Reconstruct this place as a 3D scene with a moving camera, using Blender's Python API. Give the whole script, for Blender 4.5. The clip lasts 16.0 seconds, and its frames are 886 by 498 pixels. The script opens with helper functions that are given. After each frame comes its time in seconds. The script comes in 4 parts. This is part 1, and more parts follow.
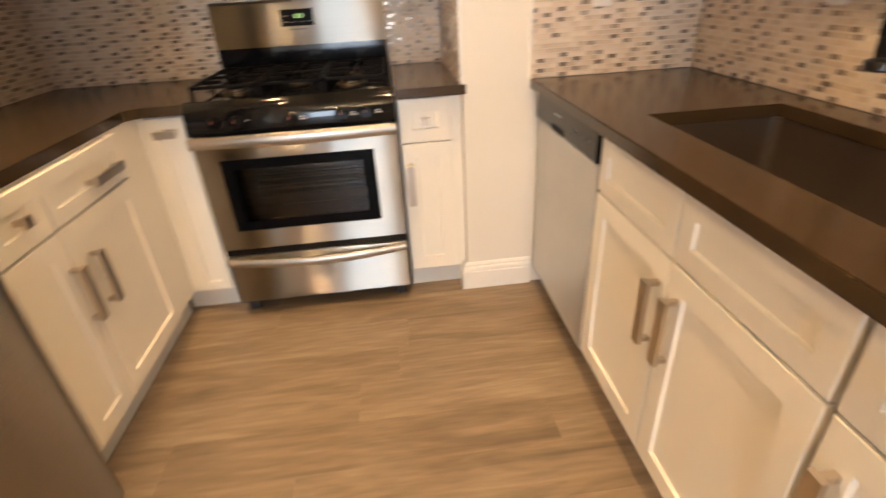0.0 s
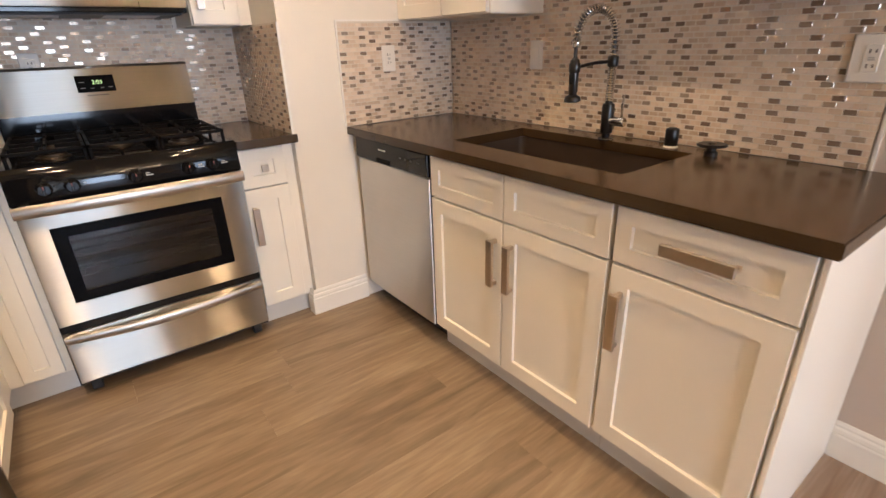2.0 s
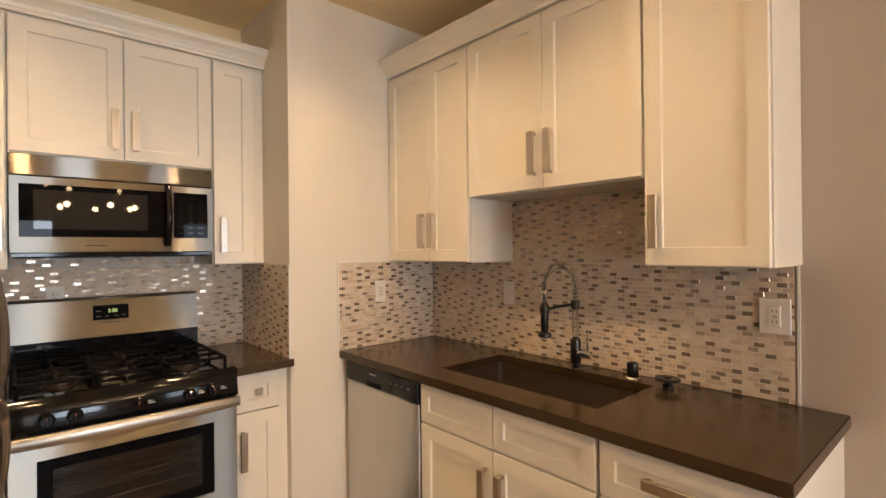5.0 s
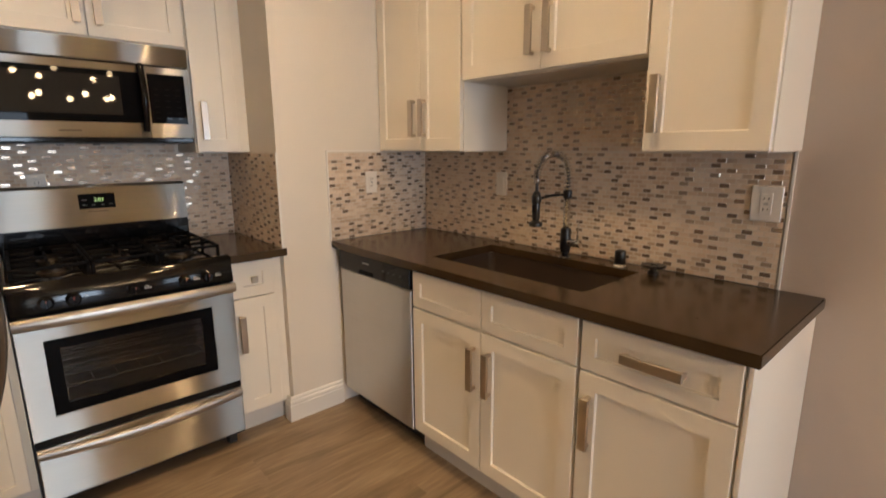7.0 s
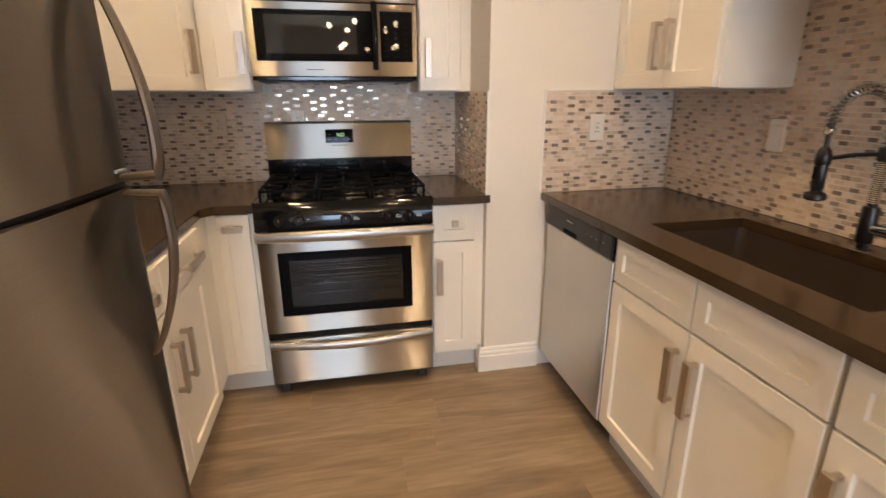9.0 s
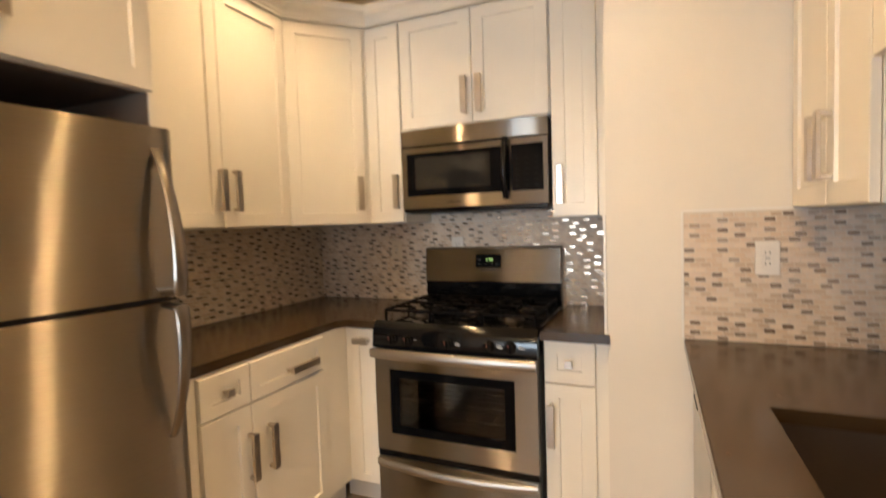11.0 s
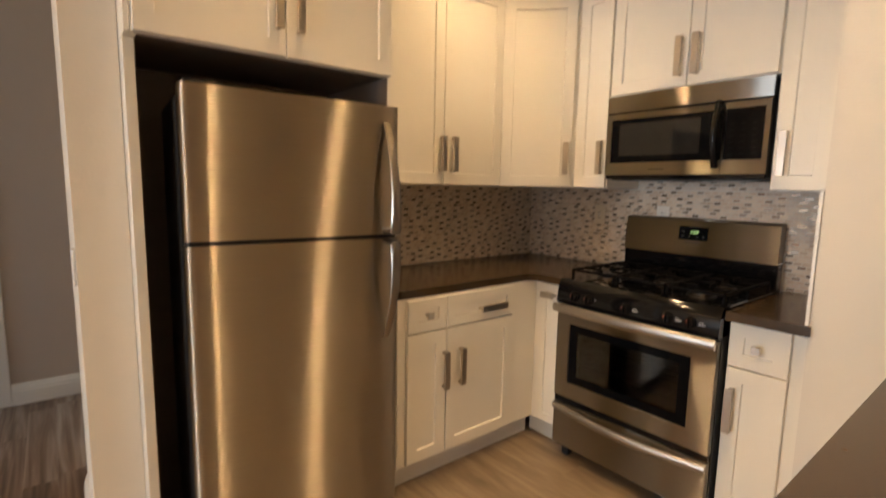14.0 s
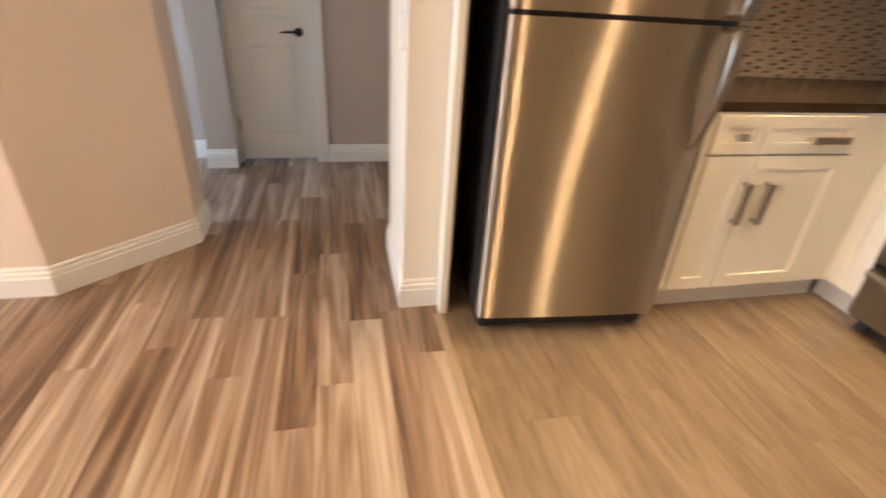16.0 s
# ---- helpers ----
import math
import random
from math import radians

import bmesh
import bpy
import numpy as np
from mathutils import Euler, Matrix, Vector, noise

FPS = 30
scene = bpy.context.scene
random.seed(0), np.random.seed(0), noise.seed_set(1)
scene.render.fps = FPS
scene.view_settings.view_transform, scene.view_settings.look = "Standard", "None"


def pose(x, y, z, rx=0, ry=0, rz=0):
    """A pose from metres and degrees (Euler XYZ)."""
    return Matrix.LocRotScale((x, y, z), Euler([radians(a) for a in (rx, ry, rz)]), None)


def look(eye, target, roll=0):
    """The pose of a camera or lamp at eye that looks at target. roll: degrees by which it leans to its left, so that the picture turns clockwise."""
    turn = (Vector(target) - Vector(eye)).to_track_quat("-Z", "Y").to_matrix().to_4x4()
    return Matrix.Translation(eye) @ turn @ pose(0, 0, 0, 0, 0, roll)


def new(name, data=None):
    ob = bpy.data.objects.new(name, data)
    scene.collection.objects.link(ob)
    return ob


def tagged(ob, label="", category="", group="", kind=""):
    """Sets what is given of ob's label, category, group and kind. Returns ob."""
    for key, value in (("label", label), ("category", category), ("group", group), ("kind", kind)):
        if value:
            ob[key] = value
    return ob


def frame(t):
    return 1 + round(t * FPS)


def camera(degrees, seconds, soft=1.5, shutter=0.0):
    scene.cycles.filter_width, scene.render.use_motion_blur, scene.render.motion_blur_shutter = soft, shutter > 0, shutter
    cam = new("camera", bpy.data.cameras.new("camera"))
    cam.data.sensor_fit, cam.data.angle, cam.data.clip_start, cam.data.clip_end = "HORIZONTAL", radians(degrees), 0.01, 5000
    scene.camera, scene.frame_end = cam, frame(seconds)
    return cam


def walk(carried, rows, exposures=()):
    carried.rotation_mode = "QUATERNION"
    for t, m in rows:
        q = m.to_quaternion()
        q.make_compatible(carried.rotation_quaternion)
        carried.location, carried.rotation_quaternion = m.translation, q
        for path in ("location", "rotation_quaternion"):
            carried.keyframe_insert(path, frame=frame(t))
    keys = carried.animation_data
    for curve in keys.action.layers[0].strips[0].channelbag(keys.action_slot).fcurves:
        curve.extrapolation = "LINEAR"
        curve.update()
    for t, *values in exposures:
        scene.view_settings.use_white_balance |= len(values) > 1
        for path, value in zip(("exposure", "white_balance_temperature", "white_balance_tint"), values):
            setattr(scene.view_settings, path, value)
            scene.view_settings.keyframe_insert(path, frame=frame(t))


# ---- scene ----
cam = camera(84.5, 16.0, shutter=0.5)
PATH = [
    (0, (0.182, 0.115, 1.258), (0.336, 1.862, 0.297), -3.4),
    (0.5, (0.108, 0.09, 1.258), (0.764, 1.752, 0.358), -3.4),
    (1, (-0.004, -0.031, 1.273), (0.917, 1.531, 0.43), -2.7),
    (1.5, (-0.142, -0.12, 1.283), (0.853, 1.414, 0.472), -2.2),
    (2, (-0.335, -0.159, 1.273), (0.76, 1.321, 0.492), -1.9),
    (2.5, (-0.523, -0.185, 1.293), (0.707, 1.21, 0.559), -0.8),
    (3, (-0.568, -0.221, 1.316), (0.705, 1.219, 0.763), -0.4),
    (3.5, (-0.558, -0.234, 1.351), (0.746, 1.242, 1.003), -0.1),
    (4, (-0.548, -0.229, 1.393), (0.772, 1.272, 1.33), -0.5),
    (4.2, (-0.544, -0.234, 1.416), (0.774, 1.27, 1.431), -0.4),
    (6.3, (-0.538, -0.243, 1.439), (0.808, 1.226, 1.264), -0.5),
    (6.5, (-0.529, -0.244, 1.421), (0.815, 1.219, 1.187), -0.4),
    (7, (-0.518, -0.232, 1.387), (0.794, 1.222, 0.981), -0.3),
    (7.5, (-0.466, -0.203, 1.359), (0.723, 1.309, 0.812), -0.5),
    (8, (-0.376, -0.164, 1.35), (0.568, 1.488, 0.733), 0.1),
    (8.5, (-0.277, -0.147, 1.343), (0.365, 1.64, 0.713), 0.3),
    (8.7, (-0.248, -0.141, 1.348), (0.292, 1.683, 0.729), 0.2),
    (10.8, (0.554, 0.091, 1.334), (-0.132, 1.959, 1.138), -2.7),
    (11, (0.629, 0.073, 1.359), (-0.168, 1.904, 1.255), -1.9),
    (11.5, (0.794, 0.046, 1.444), (-0.28, 1.734, 1.512), -0.7),
    (12, (0.897, 0.046, 1.466), (-0.4, 1.577, 1.598), -0.3),
    (12.5, (0.927, 0.046, 1.455), (-0.476, 1.475, 1.57), -0.2),
    (13, (0.944, 0.04, 1.432), (-0.526, 1.394, 1.501), 0.2),
    (13.5, (0.945, 0.029, 1.4), (-0.573, 1.331, 1.364), 0.6),
    (14, (0.931, 0.021, 1.361), (-0.612, 1.268, 1.109), 1.1),
    (14.5, (0.897, -0.005, 1.309), (-0.678, 1.114, 0.792), 1.8),
    (15, (0.864, -0.025, 1.268), (-0.741, 0.927, 0.546), 1.9),
    (15.5, (0.835, -0.068, 1.245), (-0.816, 0.679, 0.398), 2.8),
    (16, (0.78, -0.168, 1.232), (-0.93, 0.236, 0.276), 3.6),
]
EXPOSURES = [(0, 0.36, 6250, 12), (1, 0.22, 5850, 13), (2, 0.16, 5600, 13), (3, 0.16, 5550, 12), (4, 0.08, 6450, 12), (6.5, -0.46, 6300, 11), (7.5, -0.44, 5700, 11), (8.5, -0.16, 5650, 11), (11, 0.03, 6200, 9), (12, 0.03, 6500, 9), (13, -0.07, 6500, 9), (14, -0.16, 6250, 10), (15, 0.08, 6100, 11), (16, 0.58, 5750, 10)]
walk(cam, [(t, look(eye, target, roll)) for t, eye, target, roll in PATH], EXPOSURES)

# ---- sky, lamps, exposure ----
world = bpy.data.worlds.new("world")
scene.world = world
world.use_nodes = True
sky = world.node_tree.nodes.new("ShaderNodeTexSky")
sky.sky_type, sky.sun_disc = "NISHITA", False
sky.sun_elevation, sky.sun_rotation = radians(35), radians(60)
world.node_tree.nodes["Background"].inputs["Strength"].default_value = 0.12
world.node_tree.links.new(sky.outputs[0], world.node_tree.nodes["Background"].inputs["Color"])
sun = new("sun", bpy.data.lights.new("sun", "SUN"))
sun.data.energy, sun.data.angle, sun.data.color = 2.0, radians(0.5), (1, 0.95, 0.88)
sun.matrix_world = look((0, 0, 10), (-5, 3.0, 5))
# main planes of the plan: walls, ceiling, window openings
SINK_X, PIER_Y, PIER_X, BACK_Y, LEFT_X, TOP = 1.37, 2.011, 0.46, 2.645, -1.345, 2.71
SOUTH_Y, EAST_X, SINK_END = -6.4, 3.5, -1.1
WX0, WX1, WZ0, WZ1 = -1.15, 0.05, 0.12, 2.06
# Second opening, out of view, added for more daylight.
VX0, VX1 = 2.1, 3.2
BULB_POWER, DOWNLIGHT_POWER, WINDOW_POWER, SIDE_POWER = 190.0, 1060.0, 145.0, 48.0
WARM = (1.0, 0.67, 0.34)


def window_lamp(name, m, w, h, power, color):
    la = bpy.data.lights.new(name, "AREA")
    la.shape, la.size, la.size_y, la.energy, la.color = "RECTANGLE", w, h, power, color
    ob = new(name, la)
    ob.matrix_world = m
    return ob


window_lamp("window_daylight", look(((WX0 + WX1) / 2, SOUTH_Y + 0.02, 1.09), ((WX0 + WX1) / 2, 0, 1.09)), 1.1, 1.84, WINDOW_POWER, (0.76, 0.88, 1.0))
# Weaker fill through the added opening.
window_lamp("window_daylight", look(((VX0 + VX1) / 2, SOUTH_Y + 0.02, 1.09), ((VX0 + VX1) / 2, 0, 1.09)), 1.0, 1.84, 0.4 * WINDOW_POWER, (0.76, 0.88, 1.0))
window_lamp("side_window_daylight", look((-2.45, -3.37, 1.35), (-2.55, 0, 1.2)), 0.8, 1.2, SIDE_POWER, (0.62, 0.80, 1.0))


# ---- materials ----
def mat(name, color, rough=0.5, metal=0.0, vary=0.06, scale=4.0, bump=0.0, bump_scale=200.0, coat=0.0, aniso=0.0, stretch=(1, 1, 1), spec=0.5, fine=0.0, relief=0.002):
    """Principled surface with large-scale and fine tone variation and a fine relief."""
    m = bpy.data.materials.new(name)
    m.use_nodes = True
    nt = m.node_tree
    p = nt.nodes["Principled BSDF"]
    p.inputs["Roughness"].default_value = rough
    p.inputs["Metallic"].default_value = metal
    p.inputs["Coat Weight"].default_value = coat
    p.inputs["Coat Roughness"].default_value = 0.08
    p.inputs["Specular IOR Level"].default_value = spec
    p.inputs["Anisotropic"].default_value = aniso
    tc = nt.nodes.new("ShaderNodeTexCoord")
    mp = nt.nodes.new("ShaderNodeMapping")
    mp.inputs["Scale"].default_value = stretch
    nt.links.new(tc.outputs["Object"], mp.inputs["Vector"])
    n1 = nt.nodes.new("ShaderNodeTexNoise")
    n1.inputs["Scale"].default_value, n1.inputs["Detail"].default_value = scale, 3
    nt.links.new(mp.outputs[0], n1.inputs["Vector"])
    n2 = nt.nodes.new("ShaderNodeTexNoise")
    n2.inputs["Scale"].default_value, n2.inputs["Detail"].default_value = bump_scale, 2
    nt.links.new(mp.outputs[0], n2.inputs["Vector"])
    ramp = nt.nodes.new("ShaderNodeMix")
    ramp.data_type = "RGBA"
    ramp.inputs[6].default_value = (*[max(0, c * (1 - vary)) for c in color], 1)
    ramp.inputs[7].default_value = (*[min(1, c * (1 + vary)) for c in color], 1)
    add = nt.nodes.new("ShaderNodeMath")
    add.operation = "MULTIPLY_ADD"
    nt.links.new(n2.outputs["Fac"], add.inputs[0])
    add.inputs[1].default_value = fine
    nt.links.new(n1.outputs["Fac"], add.inputs[2])
    nt.links.new(add.outputs[0], ramp.inputs[0])
    nt.links.new(ramp.outputs[2], p.inputs["Base Color"])
    rr = nt.nodes.new("ShaderNodeMapRange")
    rr.inputs[3].default_value, rr.inputs[4].default_value = rough * 0.85, min(1, rough * 1.15)
    nt.links.new(n1.outputs["Fac"], rr.inputs[0])
    nt.links.new(rr.outputs[0], p.inputs["Roughness"])
    if bump:
        b = nt.nodes.new("ShaderNodeBump")
        b.inputs["Strength"].default_value, b.inputs["Distance"].default_value = bump, relief
        nt.links.new(n2.outputs["Fac"], b.inputs["Height"])
        nt.links.new(b.outputs[0], p.inputs["Normal"])
    if aniso:
        tg = nt.nodes.new("ShaderNodeTangent")
        tg.direction_type, tg.axis = "RADIAL", "Z"
        nt.links.new(tg.outputs[0], p.inputs["Tangent"])
        p.inputs["Anisotropic Rotation"].default_value = 0.25
    return m


def brushed(name, color, rough, aniso, wave=0.0):
    """Sheet steel with level brush lines: sharp across them, smeared up and down."""
    m = bpy.data.materials.new(name)
    m.use_nodes = True
    nt = m.node_tree
    nt.nodes.remove(nt.nodes["Principled BSDF"])
    gl = nt.nodes.new("ShaderNodeBsdfAnisotropic")
    gl.inputs["Roughness"].default_value, gl.inputs["Anisotropy"].default_value = rough, aniso
    tg = nt.nodes.new("ShaderNodeTangent")
    tg.direction_type, tg.axis = "RADIAL", "Z"
    nt.links.new(tg.outputs[0], gl.inputs["Tangent"])
    tc = nt.nodes.new("ShaderNodeTexCoord")
    mp = nt.nodes.new("ShaderNodeMapping")
    mp.inputs["Scale"].default_value = (2, 2, 300)
    nt.links.new(tc.outputs["Object"], mp.inputs["Vector"])
    ns = nt.nodes.new("ShaderNodeTexNoise")
    ns.inputs["Scale"].default_value, ns.inputs["Detail"].default_value = 2.0, 3
    nt.links.new(mp.outputs[0], ns.inputs["Vector"])
    sm = nt.nodes.new("ShaderNodeTexNoise")
    sm.inputs["Scale"].default_value, sm.inputs["Detail"].default_value = 3.0, 4
    nt.links.new(tc.outputs["Object"], sm.inputs["Vector"])
    add = nt.nodes.new("ShaderNodeMath")
    nt.links.new(ns.outputs["Fac"], add.inputs[0])
    nt.links.new(sm.outputs["Fac"], add.inputs[1])
    mr = nt.nodes.new("ShaderNodeMapRange")
    mr.inputs[1].default_value, mr.inputs[2].default_value = 0.6, 1.4
    nt.links.new(add.outputs[0], mr.inputs[0])
    mx = nt.nodes.new("ShaderNodeMix")
    mx.data_type = "RGBA"
    mx.inputs[6].default_value = (*[c * 0.93 for c in color], 1)
    mx.inputs[7].default_value = (*[c * 1.07 for c in color], 1)
    nt.links.new(mr.outputs[0], mx.inputs[0])
    nt.links.new(mx.outputs[2], gl.inputs["Color"])
    if wave:
        dent = nt.nodes.new("ShaderNodeTexNoise")
        dent.inputs["Scale"].default_value, dent.inputs["Detail"].default_value = 3.2, 0
        nt.links.new(tc.outputs["Object"], dent.inputs["Vector"])
        bu = nt.nodes.new("ShaderNodeBump")
        bu.inputs["Strength"].default_value, bu.inputs["Distance"].default_value = 1.0, wave
        nt.links.new(dent.outputs["Fac"], bu.inputs["Height"])
        nt.links.new(bu.outputs[0], gl.inputs["Normal"])
    out = gl.outputs[0]
    if wave:
        haze = nt.nodes.new("ShaderNodeBsdfAnisotropic")
        haze.inputs["Roughness"].default_value, haze.inputs["Anisotropy"].default_value = 0.5, 0.75
        nt.links.new(tg.outputs[0], haze.inputs["Tangent"])
        nt.links.new(mx.outputs[2], haze.inputs["Color"])
        two = nt.nodes.new("ShaderNodeMixShader")
        two.inputs[0].default_value = 0.2
        nt.links.new(out, two.inputs[1])
        nt.links.new(haze.outputs[0], two.inputs[2])
        out = two.outputs[0]
    nt.links.new(out, nt.nodes["Material Output"].inputs[0])
    return m


def glow(name, color, strength):
    m = bpy.data.materials.new(name)
    m.use_nodes = True
    p = m.node_tree.nodes["Principled BSDF"]
    p.inputs["Base Color"].default_value = (0.8, 0.8, 0.8, 1)
    p.inputs["Emission Color"].default_value = (*color, 1)
    p.inputs["Emission Strength"].default_value = strength
    return m


def clear_pane(name, tint, rough=0.03):
    """Thin pane: see-through tint under a glossy face."""
    m = bpy.data.materials.new(name)
    m.use_nodes = True
    nt = m.node_tree
    nt.nodes.remove(nt.nodes["Principled BSDF"])
    tr = nt.nodes.new("ShaderNodeBsdfTransparent")
    tr.inputs[0].default_value = (*tint, 1)
    gl = nt.nodes.new("ShaderNodeBsdfGlossy")
    gl.inputs["Roughness"].default_value = rough
    fr = nt.nodes.new("ShaderNodeFresnel")
    fr.inputs[0].default_value = 1.5
    mx = nt.nodes.new("ShaderNodeMixShader")
    nt.links.new(fr.outputs[0], mx.inputs[0])
    nt.links.new(tr.outputs[0], mx.inputs[1])
    nt.links.new(gl.outputs[0], mx.inputs[2])
    nt.links.new(mx.outputs[0], nt.nodes["Material Output"].inputs[0])
    return m


def mosaic(name, tones, rough, per_object, metal=0.0):
    """Stone or glass mosaic pieces: one tone for each piece, clouded within it."""
    m = bpy.data.materials.new(name)
    m.use_nodes = True
    nt = m.node_tree
    p = nt.nodes["Principled BSDF"]
    p.inputs["Roughness"].default_value = rough
    p.inputs["Metallic"].default_value = metal
    if per_object:
        rnd = nt.nodes.new("ShaderNodeObjectInfo").outputs["Random"]
    else:
        rnd = nt.nodes.new("ShaderNodeNewGeometry").outputs["Random Per Island"]
    cr = nt.nodes.new("ShaderNodeValToRGB")
    cr.color_ramp.interpolation = "CONSTANT"
    el = cr.color_ramp.elements
    for k, c in enumerate(tones):
        e = el[k] if k < 2 else el.new(k / len(tones))
        e.position, e.color = k / len(tones), (*c, 1)
    nt.links.new(rnd, cr.inputs[0])
    tc = nt.nodes.new("ShaderNodeTexCoord")
    ns = nt.nodes.new("ShaderNodeTexNoise")
    ns.inputs["Scale"].default_value = 60
    nt.links.new(tc.outputs["Object"], ns.inputs["Vector"])
    mx = nt.nodes.new("ShaderNodeMix")
    mx.data_type, mx.blend_type = "RGBA", "SOFT_LIGHT"
    mx.inputs[0].default_value = 0.5
    nt.links.new(cr.outputs[0], mx.inputs[6])
    nt.links.new(ns.outputs["Fac"], mx.inputs[7])
    nt.links.new(mx.outputs[2], p.inputs["Base Color"])
    return m


def planks(name, tones, grain, rough, streak, spread, long=(0.9, 8.5), fine=(3.0, 48.0)):
    """Wood-look vinyl boards that run along x: a tone for each board, long streaks and fine grain."""
    m = bpy.data.materials.new(name)
    m.use_nodes = True
    nt = m.node_tree
    p = nt.nodes["Principled BSDF"]
    p.inputs["Roughness"].default_value = rough
    oi = nt.nodes.new("ShaderNodeObjectInfo")
    geo = nt.nodes.new("ShaderNodeNewGeometry")
    shift = nt.nodes.new("ShaderNodeMath")
    shift.operation = "MULTIPLY"
    shift.inputs[1].default_value = 37.0
    nt.links.new(oi.outputs["Random"], shift.inputs[0])
    comb = nt.nodes.new("ShaderNodeCombineXYZ")
    nt.links.new(shift.outputs[0], comb.inputs[0])
    nt.links.new(shift.outputs[0], comb.inputs[2])
    va = nt.nodes.new("ShaderNodeVectorMath")
    nt.links.new(geo.outputs["Position"], va.inputs[0])
    nt.links.new(comb.outputs[0], va.inputs[1])
    mp = nt.nodes.new("ShaderNodeMapping")
    mp.inputs["Scale"].default_value = (*long, 1.0)
    nt.links.new(va.outputs[0], mp.inputs["Vector"])
    n1 = nt.nodes.new("ShaderNodeTexNoise")
    n1.inputs["Scale"].default_value, n1.inputs["Detail"].default_value, n1.inputs["Distortion"].default_value = 1.3, 4, 1.6
    nt.links.new(mp.outputs[0], n1.inputs["Vector"])
    mp2 = nt.nodes.new("ShaderNodeMapping")
    mp2.inputs["Scale"].default_value = (*fine, 1.0)
    nt.links.new(va.outputs[0], mp2.inputs["Vector"])
    n2 = nt.nodes.new("ShaderNodeTexNoise")
    n2.inputs["Scale"].default_value, n2.inputs["Detail"].default_value = 2.0, 5
    nt.links.new(mp2.outputs[0], n2.inputs["Vector"])
    cr = nt.nodes.new("ShaderNodeValToRGB")
    el = cr.color_ramp.elements
    for k, c in enumerate(tones):
        if 0 < k < len(tones) - 1:
            el.new(k / (len(tones) - 1)).color = (*c, 1)
    el[0].color, el[len(tones) - 1].color = (*tones[0], 1), (*tones[-1], 1)
    a1 = nt.nodes.new("ShaderNodeMath")
    a1.operation = "MULTIPLY_ADD"
    nt.links.new(n1.outputs["Fac"], a1.inputs[0])
    a1.inputs[1].default_value = streak
    sc = nt.nodes.new("ShaderNodeMath")
    sc.operation = "MULTIPLY_ADD"
    nt.links.new(oi.outputs["Random"], sc.inputs[0])
    sc.inputs[1].default_value, sc.inputs[2].default_value = spread, 0.5 - streak * 0.5 - spread / 2
    nt.links.new(sc.outputs[0], a1.inputs[2])
    nt.links.new(a1.outputs[0], cr.inputs[0])
    mx = nt.nodes.new("ShaderNodeMix")
    mx.data_type, mx.blend_type = "RGBA", "MULTIPLY"
    mx.inputs[0].default_value = grain
    nt.links.new(cr.outputs[0], mx.inputs[6])
    g = nt.nodes.new("ShaderNodeMapRange")
    g.inputs[1].default_value, g.inputs[2].default_value, g.inputs[3].default_value, g.inputs[4].default_value = 0.35, 0.65, 0.45, 1.15
    nt.links.new(n2.outputs["Fac"], g.inputs[0])
    nt.links.new(g.outputs[0], mx.inputs[7])
    nt.links.new(mx.outputs[2], p.inputs["Base Color"])
    b = nt.nodes.new("ShaderNodeBump")
    b.inputs["Strength"].default_value, b.inputs["Distance"].default_value = 0.1, 0.0006
    nt.links.new(n2.outputs["Fac"], b.inputs["Height"])
    nt.links.new(b.outputs[0], p.inputs["Normal"])
    return m


WHITE = mat("cabinet_white_paint", (0.85, 0.805, 0.715), 0.32, vary=0.02, scale=2.0, bump=0.03, bump_scale=120)
# Undersides get a darker beige than the white fronts.
UNDER_BEIGE = mat("cabinet_underside", (0.62, 0.58, 0.52), 0.5, vary=0.04)
BAY_BROWN = mat("dark_brown_sheet", (0.13, 0.095, 0.07), 0.6, vary=0.15, scale=5.0, stretch=(1, 1, 6))
KICK = mat("toe_kick_paint", (0.70, 0.675, 0.63), 0.45, vary=0.05)
TRIM = mat("trim_white_paint", (0.80, 0.78, 0.74), 0.35, vary=0.02, bump=0.02)
CREAM = mat("cream_wall_paint", (0.76, 0.71, 0.63), 0.6, vary=0.03, scale=2.0, bump=0.25, bump_scale=90, fine=0.1)
TAUPE = mat("taupe_wall_paint", (0.50, 0.43, 0.375), 0.6, vary=0.03, scale=2.0, bump=0.25, bump_scale=90, fine=0.1)
TAN = mat("tan_wall_paint", (0.74, 0.62, 0.51), 0.6, vary=0.03, scale=2.0, bump=0.25, bump_scale=90, fine=0.1)
CEIL = mat("ceiling_paint", (0.85, 0.69, 0.42), 0.7, vary=0.03, scale=1.5, bump=0.2, bump_scale=90)
QUARTZ = mat("brown_quartz", (0.046, 0.0285, 0.014), 0.18, vary=0.15, scale=14.0, fine=0.3, bump_scale=500, spec=0.4)
BASIN = mat("brown_composite", (0.040, 0.028, 0.021), 0.42, vary=0.2, scale=7.0, bump=0.05, bump_scale=300, fine=0.5)
STEEL = brushed("brushed_steel", (0.335, 0.303, 0.262), 0.30, 0.86)
FRIDGE_STEEL = brushed("brushed_steel_refrigerator", (0.47, 0.405, 0.32), 0.33, 0.86, 0.0032)
STEELV = brushed("brushed_steel_dishwasher", (0.66, 0.64, 0.61), 0.38, 0.7)
STEELB = mat("polished_steel_bar", (0.43, 0.395, 0.35), 0.36, 1.0, vary=0.05)
FRIDGE_BAR = mat("dark_steel_bar", (0.27, 0.235, 0.20), 0.3, 1.0, vary=0.06)
NICKEL = mat("brushed_nickel", (0.56, 0.50, 0.43), 0.3, 1.0, vary=0.06, scale=30)
